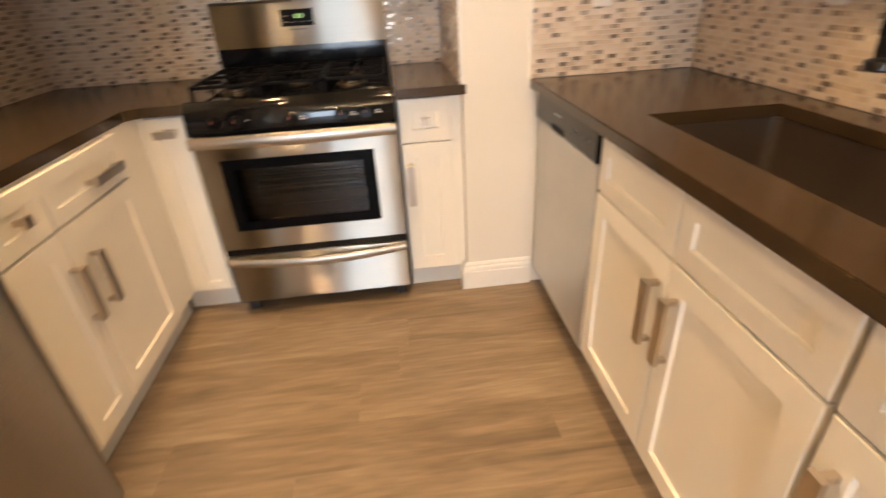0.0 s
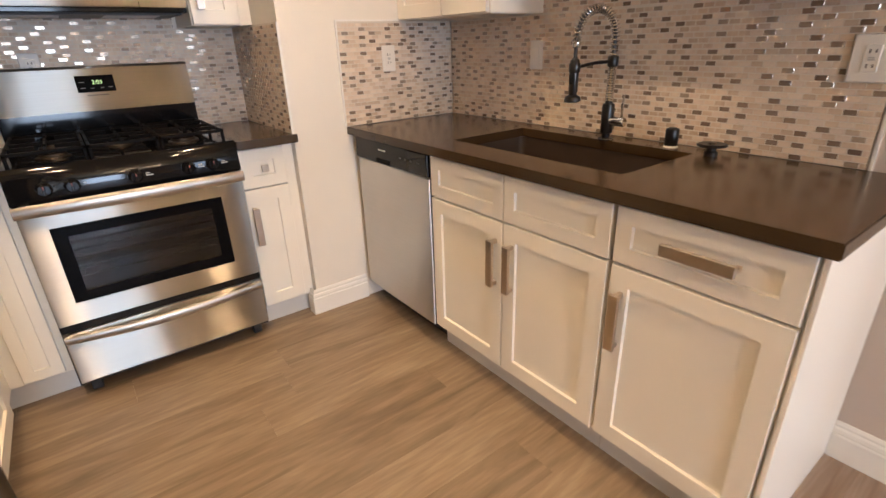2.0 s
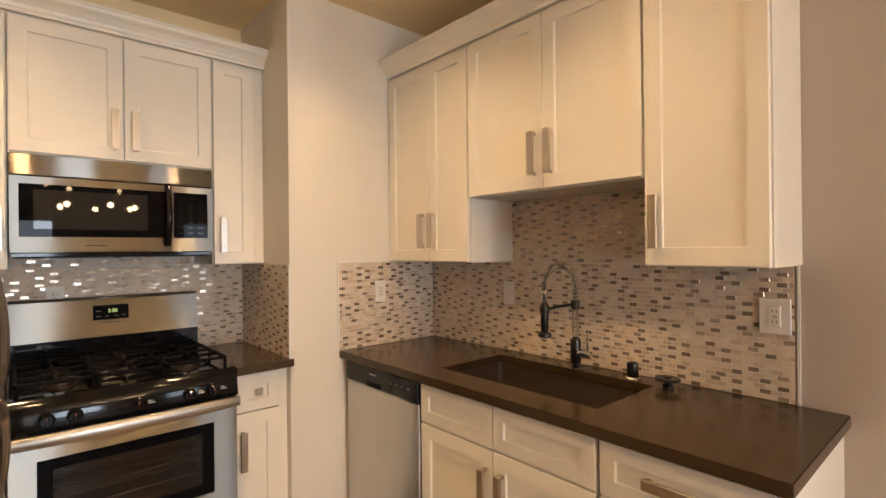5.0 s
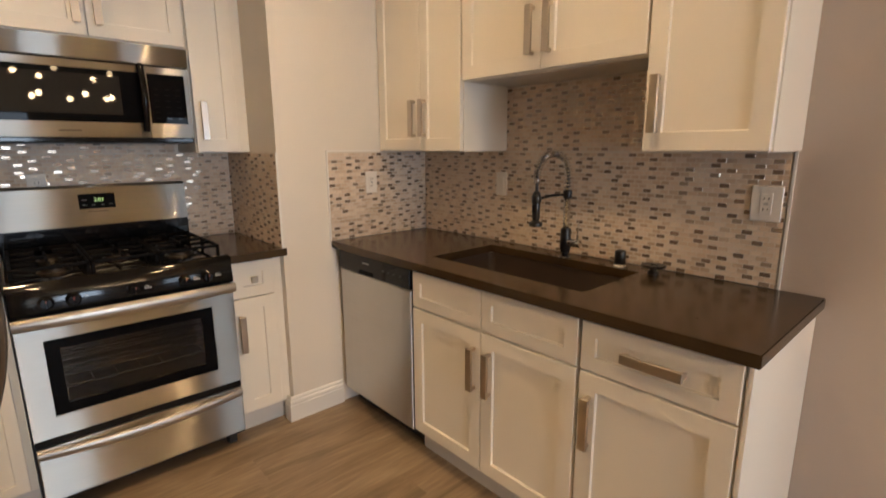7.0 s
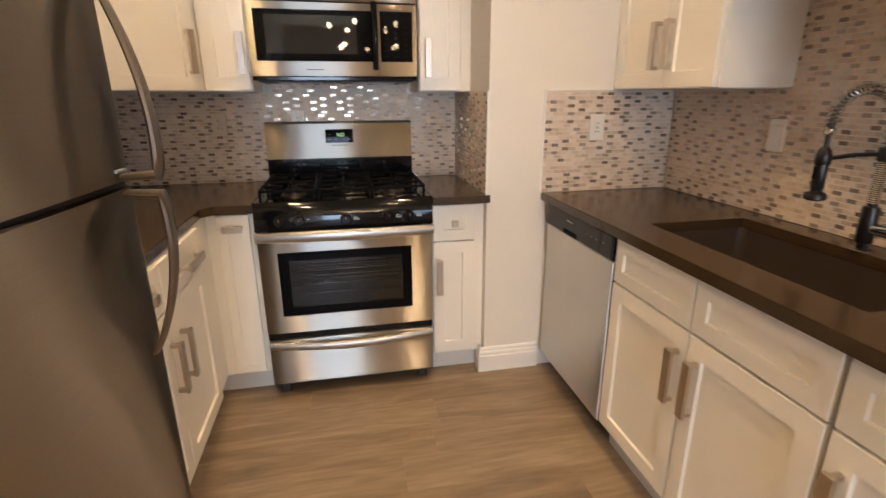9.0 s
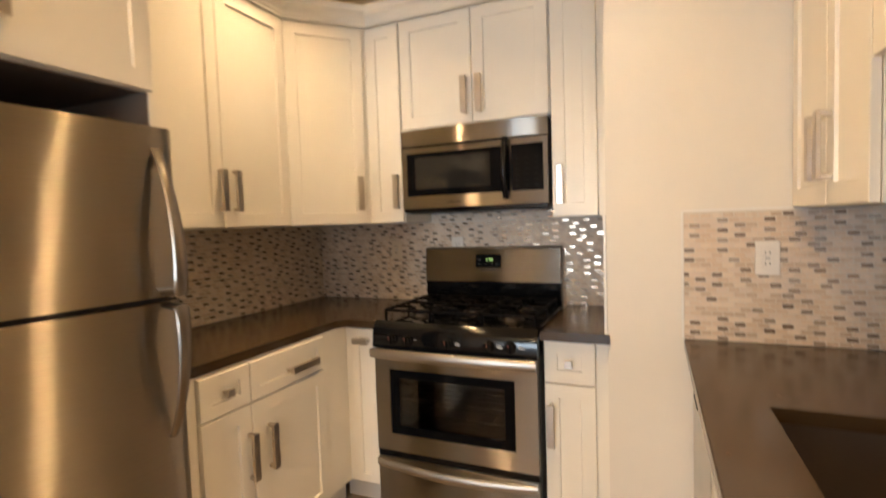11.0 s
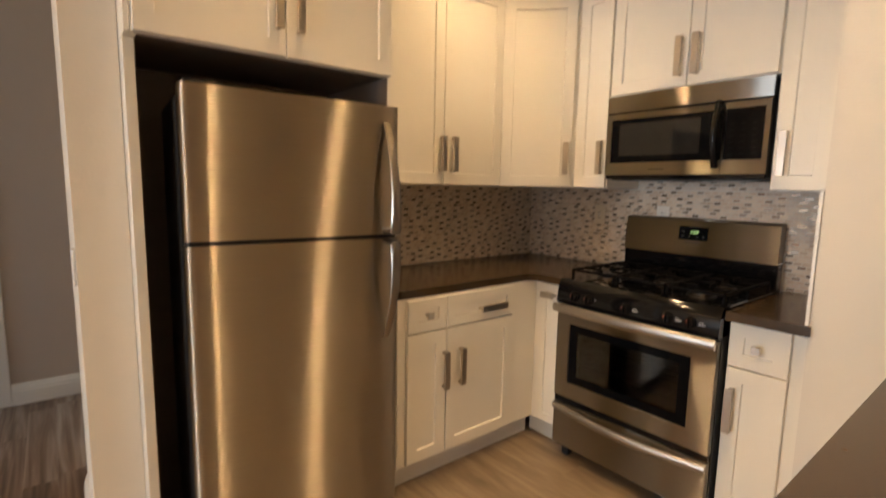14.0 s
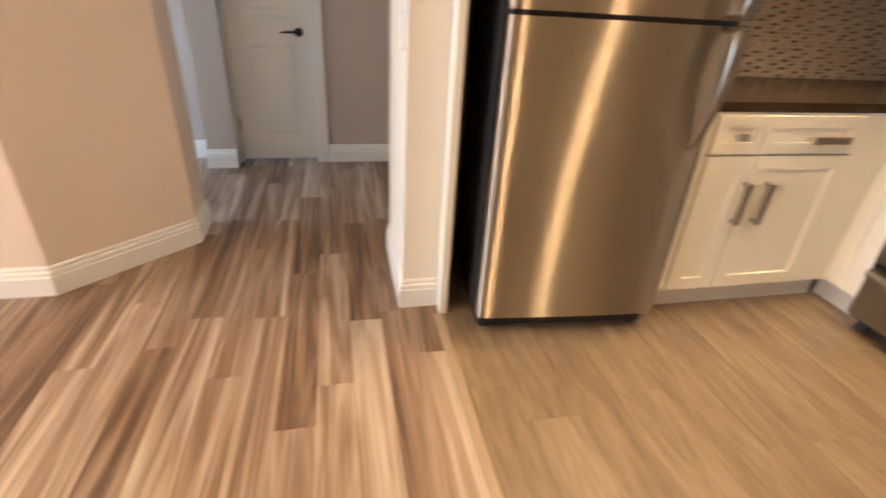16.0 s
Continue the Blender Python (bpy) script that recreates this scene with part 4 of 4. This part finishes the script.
hb = strap(0.0, RW, -0.030, 0.021, 0.030, 0.786, -0.004, 0.003)
for u in (0.02, RW - 0.05):
    box(hb, u, u + 0.03, -0.03, 0.004, 0.782, 0.802)
part("handle", hb, STEELB, odoor, "wide bowed steel handle", True)
panel = bmesh.new()
rows = []
for k in range(13):
    q = k / 12
    bow = 0.018 * math.sin(math.pi * q)
    rows.append([panel.verts.new(p) for p in ((q * RW, -0.006 - bow, 0.806), (q * RW, -0.010 - bow, 0.815), (q * RW, 0.000 - bow, 0.885), (q * RW, 0.012 - bow, 0.912), (q * RW, 0.03 - bow, 0.925), (q * RW, 0.08, 0.925), (q * RW, 0.08, 0.806))])
for a, b in zip(rows, rows[1:]):
    for k in range(7):
        panel.faces.new((a[k], a[(k + 1) % 7], b[(k + 1) % 7], b[k]))
panel.faces.new(rows[0])
panel.faces.new(rows[-1])
bmesh.ops.recalc_face_normals(panel, faces=panel.faces)
cpanel = part("control_panel", panel, ENAMEL, rng, "glossy black control panel", True)
for u in (0.105, 0.185, 0.378, 0.560, 0.650):
    bow = 0.018 * math.sin(math.pi * u / RW)
    kb = bmesh.new()
    lathe(kb, [(0.025, -0.002 - bow), (0.025, -0.010 - bow), (0.021, -0.014 - bow), (0.020, -0.024 - bow), (0.017, -0.027 - bow)], (u, 0, 0.851), "y", 20)
    box(kb, u - 0.005, u + 0.005, -0.036 - bow, -0.024 - bow, 0.834, 0.868, bev=0.002)
    k1 = part("knob", kb, ENAMEL, cpanel, "black control knob", True)
    part("mark", boxes((u - 0.0015, u + 0.0015, -0.0368 - bow, -0.0355 - bow, 0.855, 0.866)), RED, k1)
    part("print", boxes((u + 0.034, u + 0.058, -0.0062 - bow, -0.001 - bow, 0.846, 0.850)), GREY, cpanel)
    part("print", boxes((u + 0.034, u + 0.050, -0.0062 - bow, -0.001 - bow, 0.854, 0.857)), GREY, cpanel)
top = bmesh.new()
box(top, 0.0, RW, 0.055, 0.575, 0.896, 0.924, bev=0.006, seg=2)
cook = part("cooktop", top, ENAMEL, rng, "glossy black enamel cooktop")
burners = [(0.155, 0.19, 0.045), (0.155, 0.44, 0.036), (0.378, 0.315, 0.042), (0.600, 0.19, 0.048), (0.600, 0.44, 0.034)]
for u, y, r in burners:
    b = part("burner", lathe(bmesh.new(), [(r + 0.012, 0.922), (r + 0.010, 0.928), (r, 0.931), (r - 0.002, 0.938)], (u, y, 0), n=24), BURNER, cook, "metal burner ring", True)
    part("burner_cap", lathe(bmesh.new(), [(r - 0.004, 0.937), (r - 0.002, 0.941), (r - 0.006, 0.945), (0.004, 0.946)], (u, y, 0), n=24), IRON, b, "black burner cap", True)
for u0, u1 in ((0.018, 0.258), (0.262, 0.494), (0.498, 0.738)):
    gr = bmesh.new()
    zt, zb = 0.968, 0.956
    c = (u0 + u1) / 2
    rows_ = [(u0, u0 + 0.011, 0.075, 0.560, zb, zt), (u1 - 0.011, u1, 0.075, 0.560, zb, zt), (u0, u1, 0.075, 0.087, zb, zt), (u0, u1, 0.548, 0.560, zb, zt), (u0, u1, 0.309, 0.321, zb, zt)]
    for yy in (0.19, 0.44):
        rows_ += [(u0, c - 0.03, yy - 0.005, yy + 0.005, zb, zt + 0.002), (c + 0.03, u1, yy - 0.005, yy + 0.005, zb, zt + 0.002), (c - 0.005, c + 0.005, yy + 0.03, yy + 0.118, zb, zt + 0.002), (c - 0.005, c + 0.005, yy - 0.113, yy - 0.03, zb, zt + 0.002)]
    rows_ += [(a, a + 0.012, b, b + 0.012, 0.923, zb) for a in (u0, u1 - 0.012) for b in (0.076, 0.309, 0.547)]
    for r in rows_:
        box(gr, *r, bev=0.002)
    part("grate", gr, IRON, cook, "black cast-iron grate")
bgd = part("backguard", boxes((0.0, RW - 0.004, 0.585, 0.65, 0.90, 1.045), bev=0.006, seg=2), ENAMEL, rng, "glossy black backguard base")
bp = bmesh.new()
prism(bp, [(0.575, 1.040), (0.590, 1.215), (0.600, 1.224), (0.650, 1.224), (0.650, 1.040)], 0.002, RW - 0.006)
for v in bp.verts:
    v.co = Vector((v.co.z, v.co.x, v.co.y))
bmesh.ops.recalc_face_normals(bp, faces=bp.faces)
bsteel = part("backguard_panel", bp, STEEL, rng, "brushed steel backguard panel")
def leaned(bm):
    for v in bm.verts:
        v.co.y += (v.co.z - 1.152) * 0.0857
    return bm


disp = part("display", leaned(boxes((0.300, 0.442, 0.580, 0.596, 1.118, 1.186), bev=0.002)), BLACKGLASS, bsteel, "black clock display")
words("clock_digits", "2:03", 0.023, pose(0.378, 0.5798, 1.158, 85.1), DIGITS, disp)
for u0, u1, z in ((0.312, 0.330, 1.158), (0.312, 0.330, 1.134), (0.348, 0.362, 1.133), (0.385, 0.399, 1.133), (0.415, 0.430, 1.134)):
    part("print", leaned(boxes((u0, u1, 0.5794, 0.582, z, z + 0.003))), FAINT, disp)
part("badge", boxes((0.33, 0.41, 0.578, 0.584, 1.103, 1.107)), FAINT, bsteel)

# ---- microwave under the wall cabinet ----
MW = 0.744
mwv = thing("microwave", facing("south", -0.551, 2.290), "stainless steel over-the-range microwave with a black door window", "microwave")
part("body", boxes((0.003, MW - 0.003, 0.025, 0.352, 1.440, 1.826)), DARK, mwv, "black casing")
part("top_vent", bowed(MW, 1.748, 1.827, 0.004, 0.022, 0.03), STEEL, mwv, "bowed steel vent band", True)
part("vent_gap", boxes((0.004, MW - 0.004, 0.006, 0.026, 1.742, 1.7475)), ENAMEL, mwv)
md = part("door", framed(0.002, 0.566, 1.438, 1.741, 0.030, 0.5655, 1.500, 1.712, 0, 0.026), STEEL, mwv, "brushed steel door frame")
part("window", boxes((0.030, 0.565, 0.003, 0.026, 1.500, 1.712)), BLACKGLASS, md, "black glass window")
part("screen", boxes((0.075, 0.470, 0.0022, 0.003, 1.532, 1.690)), SCREEN, md, "grey perforated screen")
part("badge", boxes((0.240, 0.315, -0.0008, 0.002, 1.463, 1.467)), SLOT, md)
cp = part("control_panel", boxes((0.568, MW - 0.002, 0, 0.026, 1.438, 1.741)), STEEL, mwv, "steel control section")
keys_ = part("keypad", boxes((0.574, MW - 0.022, -0.002, 0.002, 1.500, 1.712), bev=0.001), BLACKGLASS, cp, "black keypad")
for i in range(6):
    for j in range(3):
        part("key", boxes((0.592 + j * 0.044, 0.612 + j * 0.044, -0.0032, -0.0018, 1.520 + i * 0.025, 1.5255 + i * 0.025)), KEYPRINT, keys_)
hd = bmesh.new()
tube(hd, [(0.548, -0.012 - 0.034 * math.sin(math.pi * k / 14), 1.468 + 0.275 * k / 14) for k in range(15)], 0.0165, 12, 0.85, up=(1, 0, 0))
part("handle", hd, ENAMEL, md, "curved black handle", True)
part("bottom_vent", boxes((0.004, MW - 0.004, 0.006, 0.345, 1.418, 1.437), bev=0.003), ENAMEL, mwv, "black lower edge of the microwave")
under = part("underside", boxes((0.02, MW - 0.02, 0.04, 0.34, 1.413, 1.4175)), DARK, mwv, "black underside with filters")
for u in (0.10, 0.45):
    part("filter", boxes((u, u + 0.2, 0.10, 0.26, 1.4105, 1.4125)), GREY, under)

# ---- refrigerator ----
FW = 0.736
fr = thing("refrigerator", facing("east", -0.686, 0.332) @ pose(0, 0, 0, 0, 0, -4.5), "stainless steel top-freezer refrigerator with dark sides", "refrigerator")
part("body", boxes((0.006, FW - 0.014, 0.070, 0.600, 0.06, 1.635), bev=0.006, seg=2), DARK, fr, "dark textured cabinet sides")


def fridge_door(z0, z1):
    bm = bmesh.new()
    outline = [(0.0, 0.062), (0.0, 0.030), (0.004, 0.017), (0.014, 0.008), (0.030, 0.004)]
    outline += [(0.03 + (FW - 0.06) * k / 12, 0.004 - 0.004 * math.sin(math.pi * k / 12)) for k in range(1, 12)]
    outline += [(FW - 0.030, 0.004), (FW - 0.014, 0.008), (FW - 0.004, 0.017), (FW, 0.030), (FW, 0.062)]
    prism(bm, outline, z0, z1)
    return bm


fd = part("freezer_door", fridge_door(1.180, 1.652), FRIDGE_STEEL, fr, "brushed steel freezer door", True)
ld = part("door", fridge_door(0.092, 1.164), FRIDGE_STEEL, fr, "brushed steel refrigerator door", True)
part("gasket", boxes((0.01, FW - 0.01, 0.020, 0.068, 1.164, 1.184)), MATTE, fr, "black door gap")
part("grille", boxes((0.02, FW - 0.02, 0.06, 0.12, 0.02, 0.090)), DARK, fr, "black base grille")
for u in (0.03, FW - 0.07):
    part("foot", boxes((u, u + 0.04, 0.07, 0.11, 0, 0.06), bev=0.004), DARK, fr)
part("hinge_cap", boxes((0.015, 0.075, 0.03, 0.11, 1.652, 1.668), bev=0.006, seg=2), MATTE, fr, "black hinge cap")
HU = FW - 0.058
for owner, za, zb in ((fd, 1.590, 1.194), (ld, 0.782, 1.152)):
    hh = bmesh.new()
    pts, rad = [], []
    for k in range(21):
        q = k / 20
        z = za + (zb - za) * q
        pts.append((HU, 0.002 - 0.080 * math.sin(math.pi * min(1, q * 0.62)) ** 0.8, z))
        rad.append(0.013 + 0.009 * q)
    pts.append((HU, -0.004, zb + (0.004 if zb > za else -0.004)))
    rad.append(0.017)
    tube(hh, pts, rad, 10, 0.5, up=(0, 1, 0.01))
    part("handle", hh, FRIDGE_BAR, owner, "curved steel handle", True)
part("badge", boxes((0.66, 0.70, -0.0015, 0.004, 1.20, 1.206)), GREY, fd)

# ---- chandelier in the living area ----
ch = thing("chandelier", pose(0.26, -2.60, TOP), "dark metal chandelier with many glowing round bulbs", "chandelier")
hubz = -0.60
stem = bmesh.new()
lathe(stem, [(0.06, 0), (0.06, -0.02), (0.012, -0.03), (0.012, hubz + 0.05), (0.045, hubz + 0.04), (0.05, hubz), (0.03, hubz - 0.05)], n=20)
part("stem", stem, BRONZE, ch, "", True)
for k in range(11):
    a = 2 * math.pi * k / 11 + 0.2
    up = 0.13 if k % 2 else -0.12
    r = 0.50 if k % 2 else 0.40
    tip = Vector((r * math.cos(a), r * math.sin(a), hubz + up))
    am = part("arm", tube(bmesh.new(), [(0.03 * math.cos(a), 0.03 * math.sin(a), hubz), tuple(tip)], 0.006, 6), BRONZE, ch)
    part("bulb", lathe(bmesh.new(), [(0.010, -0.032), (0.024, -0.020), (0.030, 0.0), (0.024, 0.020), (0.008, 0.032)], tuple(tip + Vector((0, 0, 0.02))), n=14), BULB, am, "glowing warm bulb", True)

# ---- outlets and switches ----
def plate(name, m, label, w=0.072, h=0.117, kind="outlet", material=None):
    material = material or PLASTIC
    p = thing(name, m, label, "outlet" if kind == "outlet" else "light switch")
    part("cover", boxes((-w / 2, w / 2, -0.006, 0.0, -h / 2, h / 2), bev=0.0025), material, p)
    face = part("insert", boxes((-0.017, 0.017, -0.0085, -0.005, -0.034, 0.034), bev=0.001), material, p)
    if kind == "outlet":
        for z in (-0.018, 0.018):
            part("slots", boxes((-0.008, -0.005, -0.0092, -0.008, z - 0.005, z + 0.005), (0.005, 0.008, -0.0092, -0.008, z - 0.004, z + 0.004)), SLOT, face)
        part("buttons", boxes((-0.007, 0.007, -0.0095, -0.008, -0.0045, -0.0005), (-0.007, 0.007, -0.0095, -0.008, 0.0005, 0.0045)), GREY, face)
    return p


plate("outlet", facing("south", 0.974, PIER_Y - 0.010, 1.208), "white outlet on the mosaic tile wall")
plate("light_switch", facing("west", SINK_X - 0.010, 1.403, 1.209), "white rocker switch on the mosaic tile wall", kind="switch")
plate("outlet", facing("west", SINK_X - 0.010, 0.246, 1.200), "wide white outlet near the counter end", w=0.092)
plate("outlet", facing("south", -0.785, BACK_Y - 0.010, 1.214), "almond outlet on the tile wall beside the stove", material=ALMOND)
plate("outlet", facing("south", -0.393, BACK_Y - 0.010, 1.225), "grey outlet on the tile wall above the stove", material=KICK)

# ---- mosaic splashbacks and their pieces ----
PITCH_U, PITCH_Z, JOINT = 0.0345, 0.0172, 0.0030


def splash(name, m, length, areas, label, singles):
    """A tiled field in the frame of a wall: u along it, z up. areas: (u0, u1, z0, z1). singles: (u0, u1) where pieces stand alone, up to 300."""
    sp = thing(name, m, label, "tiling")
    tagged(sp, kind="structure")
    bed = bmesh.new()
    for u0, u1, z0, z1 in areas:
        box(bed, u0, u1, -0.0076, -0.0005, z0, z1)
    part("grout", bed, GROUT, sp, "pale grout bed")
    verts, faces, tones, count = [], [], [], 0
    shared = {}
    rng_ = random.Random(len(label) + int(length * 100))

    def piece(w, glass):
        key = (round(w, 4), glass)
        if key not in shared:
            b = boxes((0, w, -0.0088, -0.004, 0, PITCH_Z - JOINT), bev=0.0007)
            shared[key] = mesh_of("tile", b, GLASS_PIECE if glass else STONE_PIECE)
        return shared[key]

    for u0, u1, z0, z1 in areas:
        below = []
        for r in range(int((z1 - z0) / PITCH_Z)):
            z = z0 + r * PITCH_Z + JOINT / 2
            u = u0 - (PITCH_U / 2 if r % 2 else 0)
            row, last = [], False
            while u < u1 - 0.004:
                a, b = max(u + JOINT / 2, u0), min(u + PITCH_U - JOINT / 2, u1)
                u += PITCH_U
                if b - a < 0.004:
                    continue
                near = any(c < b and d > a for c, d in below)
                lattice = (round((u - u0) / PITCH_U) + 2 * r + r // 5) % 4 == 0
                glass = not last and rng_.random() < (0.86 if lattice else 0.01 if near else 0.07)
                last = glass
                if glass:
                    row.append((a, b))
                if count < 300 and singles and singles[0] <= a <= singles[1]:
                    t = new("tile", piece(b - a, glass))
                    t.parent = sp
                    t.location = (a, rng_.uniform(-0.0004, 0.0004), z)
                    count += 1
                    continue
                k = len(verts)
                y = -0.0088 + rng_.uniform(-0.0004, 0.0004)
                tip = [rng_.uniform(-0.0004, 0.0004) for _ in range(2)]
                e = 0.0008
                zz = z + PITCH_Z - JOINT
                verts += [(a, -0.004, z), (b, -0.004, z), (b, -0.004, zz), (a, -0.004, zz), (a + e, y + tip[0], z + e), (b - e, y - tip[0], z + e), (b - e, y - tip[0] + tip[1], zz - e), (a + e, y + tip[0] + tip[1], zz - e)]
                faces += [(k + 4, k + 5, k + 6, k + 7)] + [(k + i, k + (i + 1) % 4, k + 4 + (i + 1) % 4, k + 4 + i) for i in range(4)]
                tones += [int(glass)] * 5
            below = row
    me = bpy.data.meshes.new("tiles")
    me.from_pydata(verts, [], faces)
    me.materials.append(STONE_REST)
    me.materials.append(GLASS_REST)
    me.polygons.foreach_set("material_index", tones)
    rest = new("tiles", me)
    rest.parent = sp
    tagged(rest, "small stone and glass mosaic tiles", kind="stuff")
    return sp


S0, S1 = CT1 + 0.001, 1.370
splash("splashback", facing("west", SINK_X, PIER_Y - 0.001), 1.82, [(0.008, 1.818, S0, S1), (0.627, 1.464, S1, 1.668)], "beige and brown mosaic tile behind the sink", (1.44, 1.80))
splash("splashback", facing("south", 0.723, PIER_Y), 0.64, [(0.0, 0.636, S0, S1)], "beige and brown mosaic tile on the pier wall", (0.0, 0.39))
splash("splashback", facing("south", LEFT_X, BACK_Y), 1.80, [(0.0, 1.802, S0, S1), (0.80, 1.53, S1, 1.43)], "beige and brown mosaic tile behind the stove", None)
splash("splashback", facing("west", PIER_X, BACK_Y - 0.009), 0.63, [(0.0, 0.628, S0, S1)], "beige and brown mosaic tile beside the stove", None)
splash("splashback", facing("east", LEFT_X, 1.150), 1.48, [(0.0, 1.486, S0, S1)], "beige and brown mosaic tile in the counter corner", None)
structure("trim", boxes((0.715, 0.722, PIER_Y - 0.010, PIER_Y, S0, S1 + 0.006), (0.722, 1.045, PIER_Y - 0.010, PIER_Y, S1 + 0.001, S1 + 0.008), (SINK_X - 0.010, SINK_X, 0.178, 0.186, S0, S1), (PIER_X - 0.010, PIER_X, 1.999, 2.006, S0, S1)), TRIM, "white edge trim of the mosaic tiles")

# ---- floor boards ----
def boards(name, x0, x1, y0, y1, width, lengths, material, label, seed, skip=None):
    rnd = random.Random(seed)
    owner = tagged(new(name), label, "", "", "structure")
    shared = {}
    y = y0
    while y < y1 - 0.01:
        w = min(width, y1 - y)
        x = x0 - rnd.uniform(0, lengths)
        while x < x1:
            a, b = max(x, x0), min(x + lengths, x1)
            x += lengths
            if b - a < 0.02 or (skip and skip(a, b, y, y + w)):
                continue
            key = (round(b - a, 3), round(w, 3))
            if key not in shared:
                shared[key] = mesh_of("board", boxes((0.0002, key[0] - 0.0002, 0.0002, key[1] - 0.0002, -0.012, 0.0)), material)
            o = new("board", shared[key])
            o.parent = owner
            o.location = (a, y, 0)
        y += w
    return owner


boards("floor_kitchen", LEFT_X, SINK_X, 0.215, BACK_Y, 0.178, 1.22, OAK, "light brown wood-look vinyl boards", 4)
boards("floor_hall", -2.87, -1.345, 0.213, 1.2, 0.125, 0.92, MIXED, "mixed brown and grey wood-look vinyl boards", 6)
boards("floor_living", -3.0, SINK_X, -3.4, 0.213, 0.125, 0.92, MIXED, "mixed brown and grey wood-look vinyl boards", 9,
       lambda a, b, c, d: b < -1.87 and d < -3.3)
boards("floor_window", -1.205, SINK_X, SOUTH_Y, -3.4, 0.125, 1.84, MIXED, "mixed brown and grey wood-look vinyl boards", 12)
boards("floor_east", SINK_X, EAST_X, SOUTH_Y, SINK_END, 0.25, 2.2, MIXED, "mixed brown and grey wood-look vinyl boards", 15)
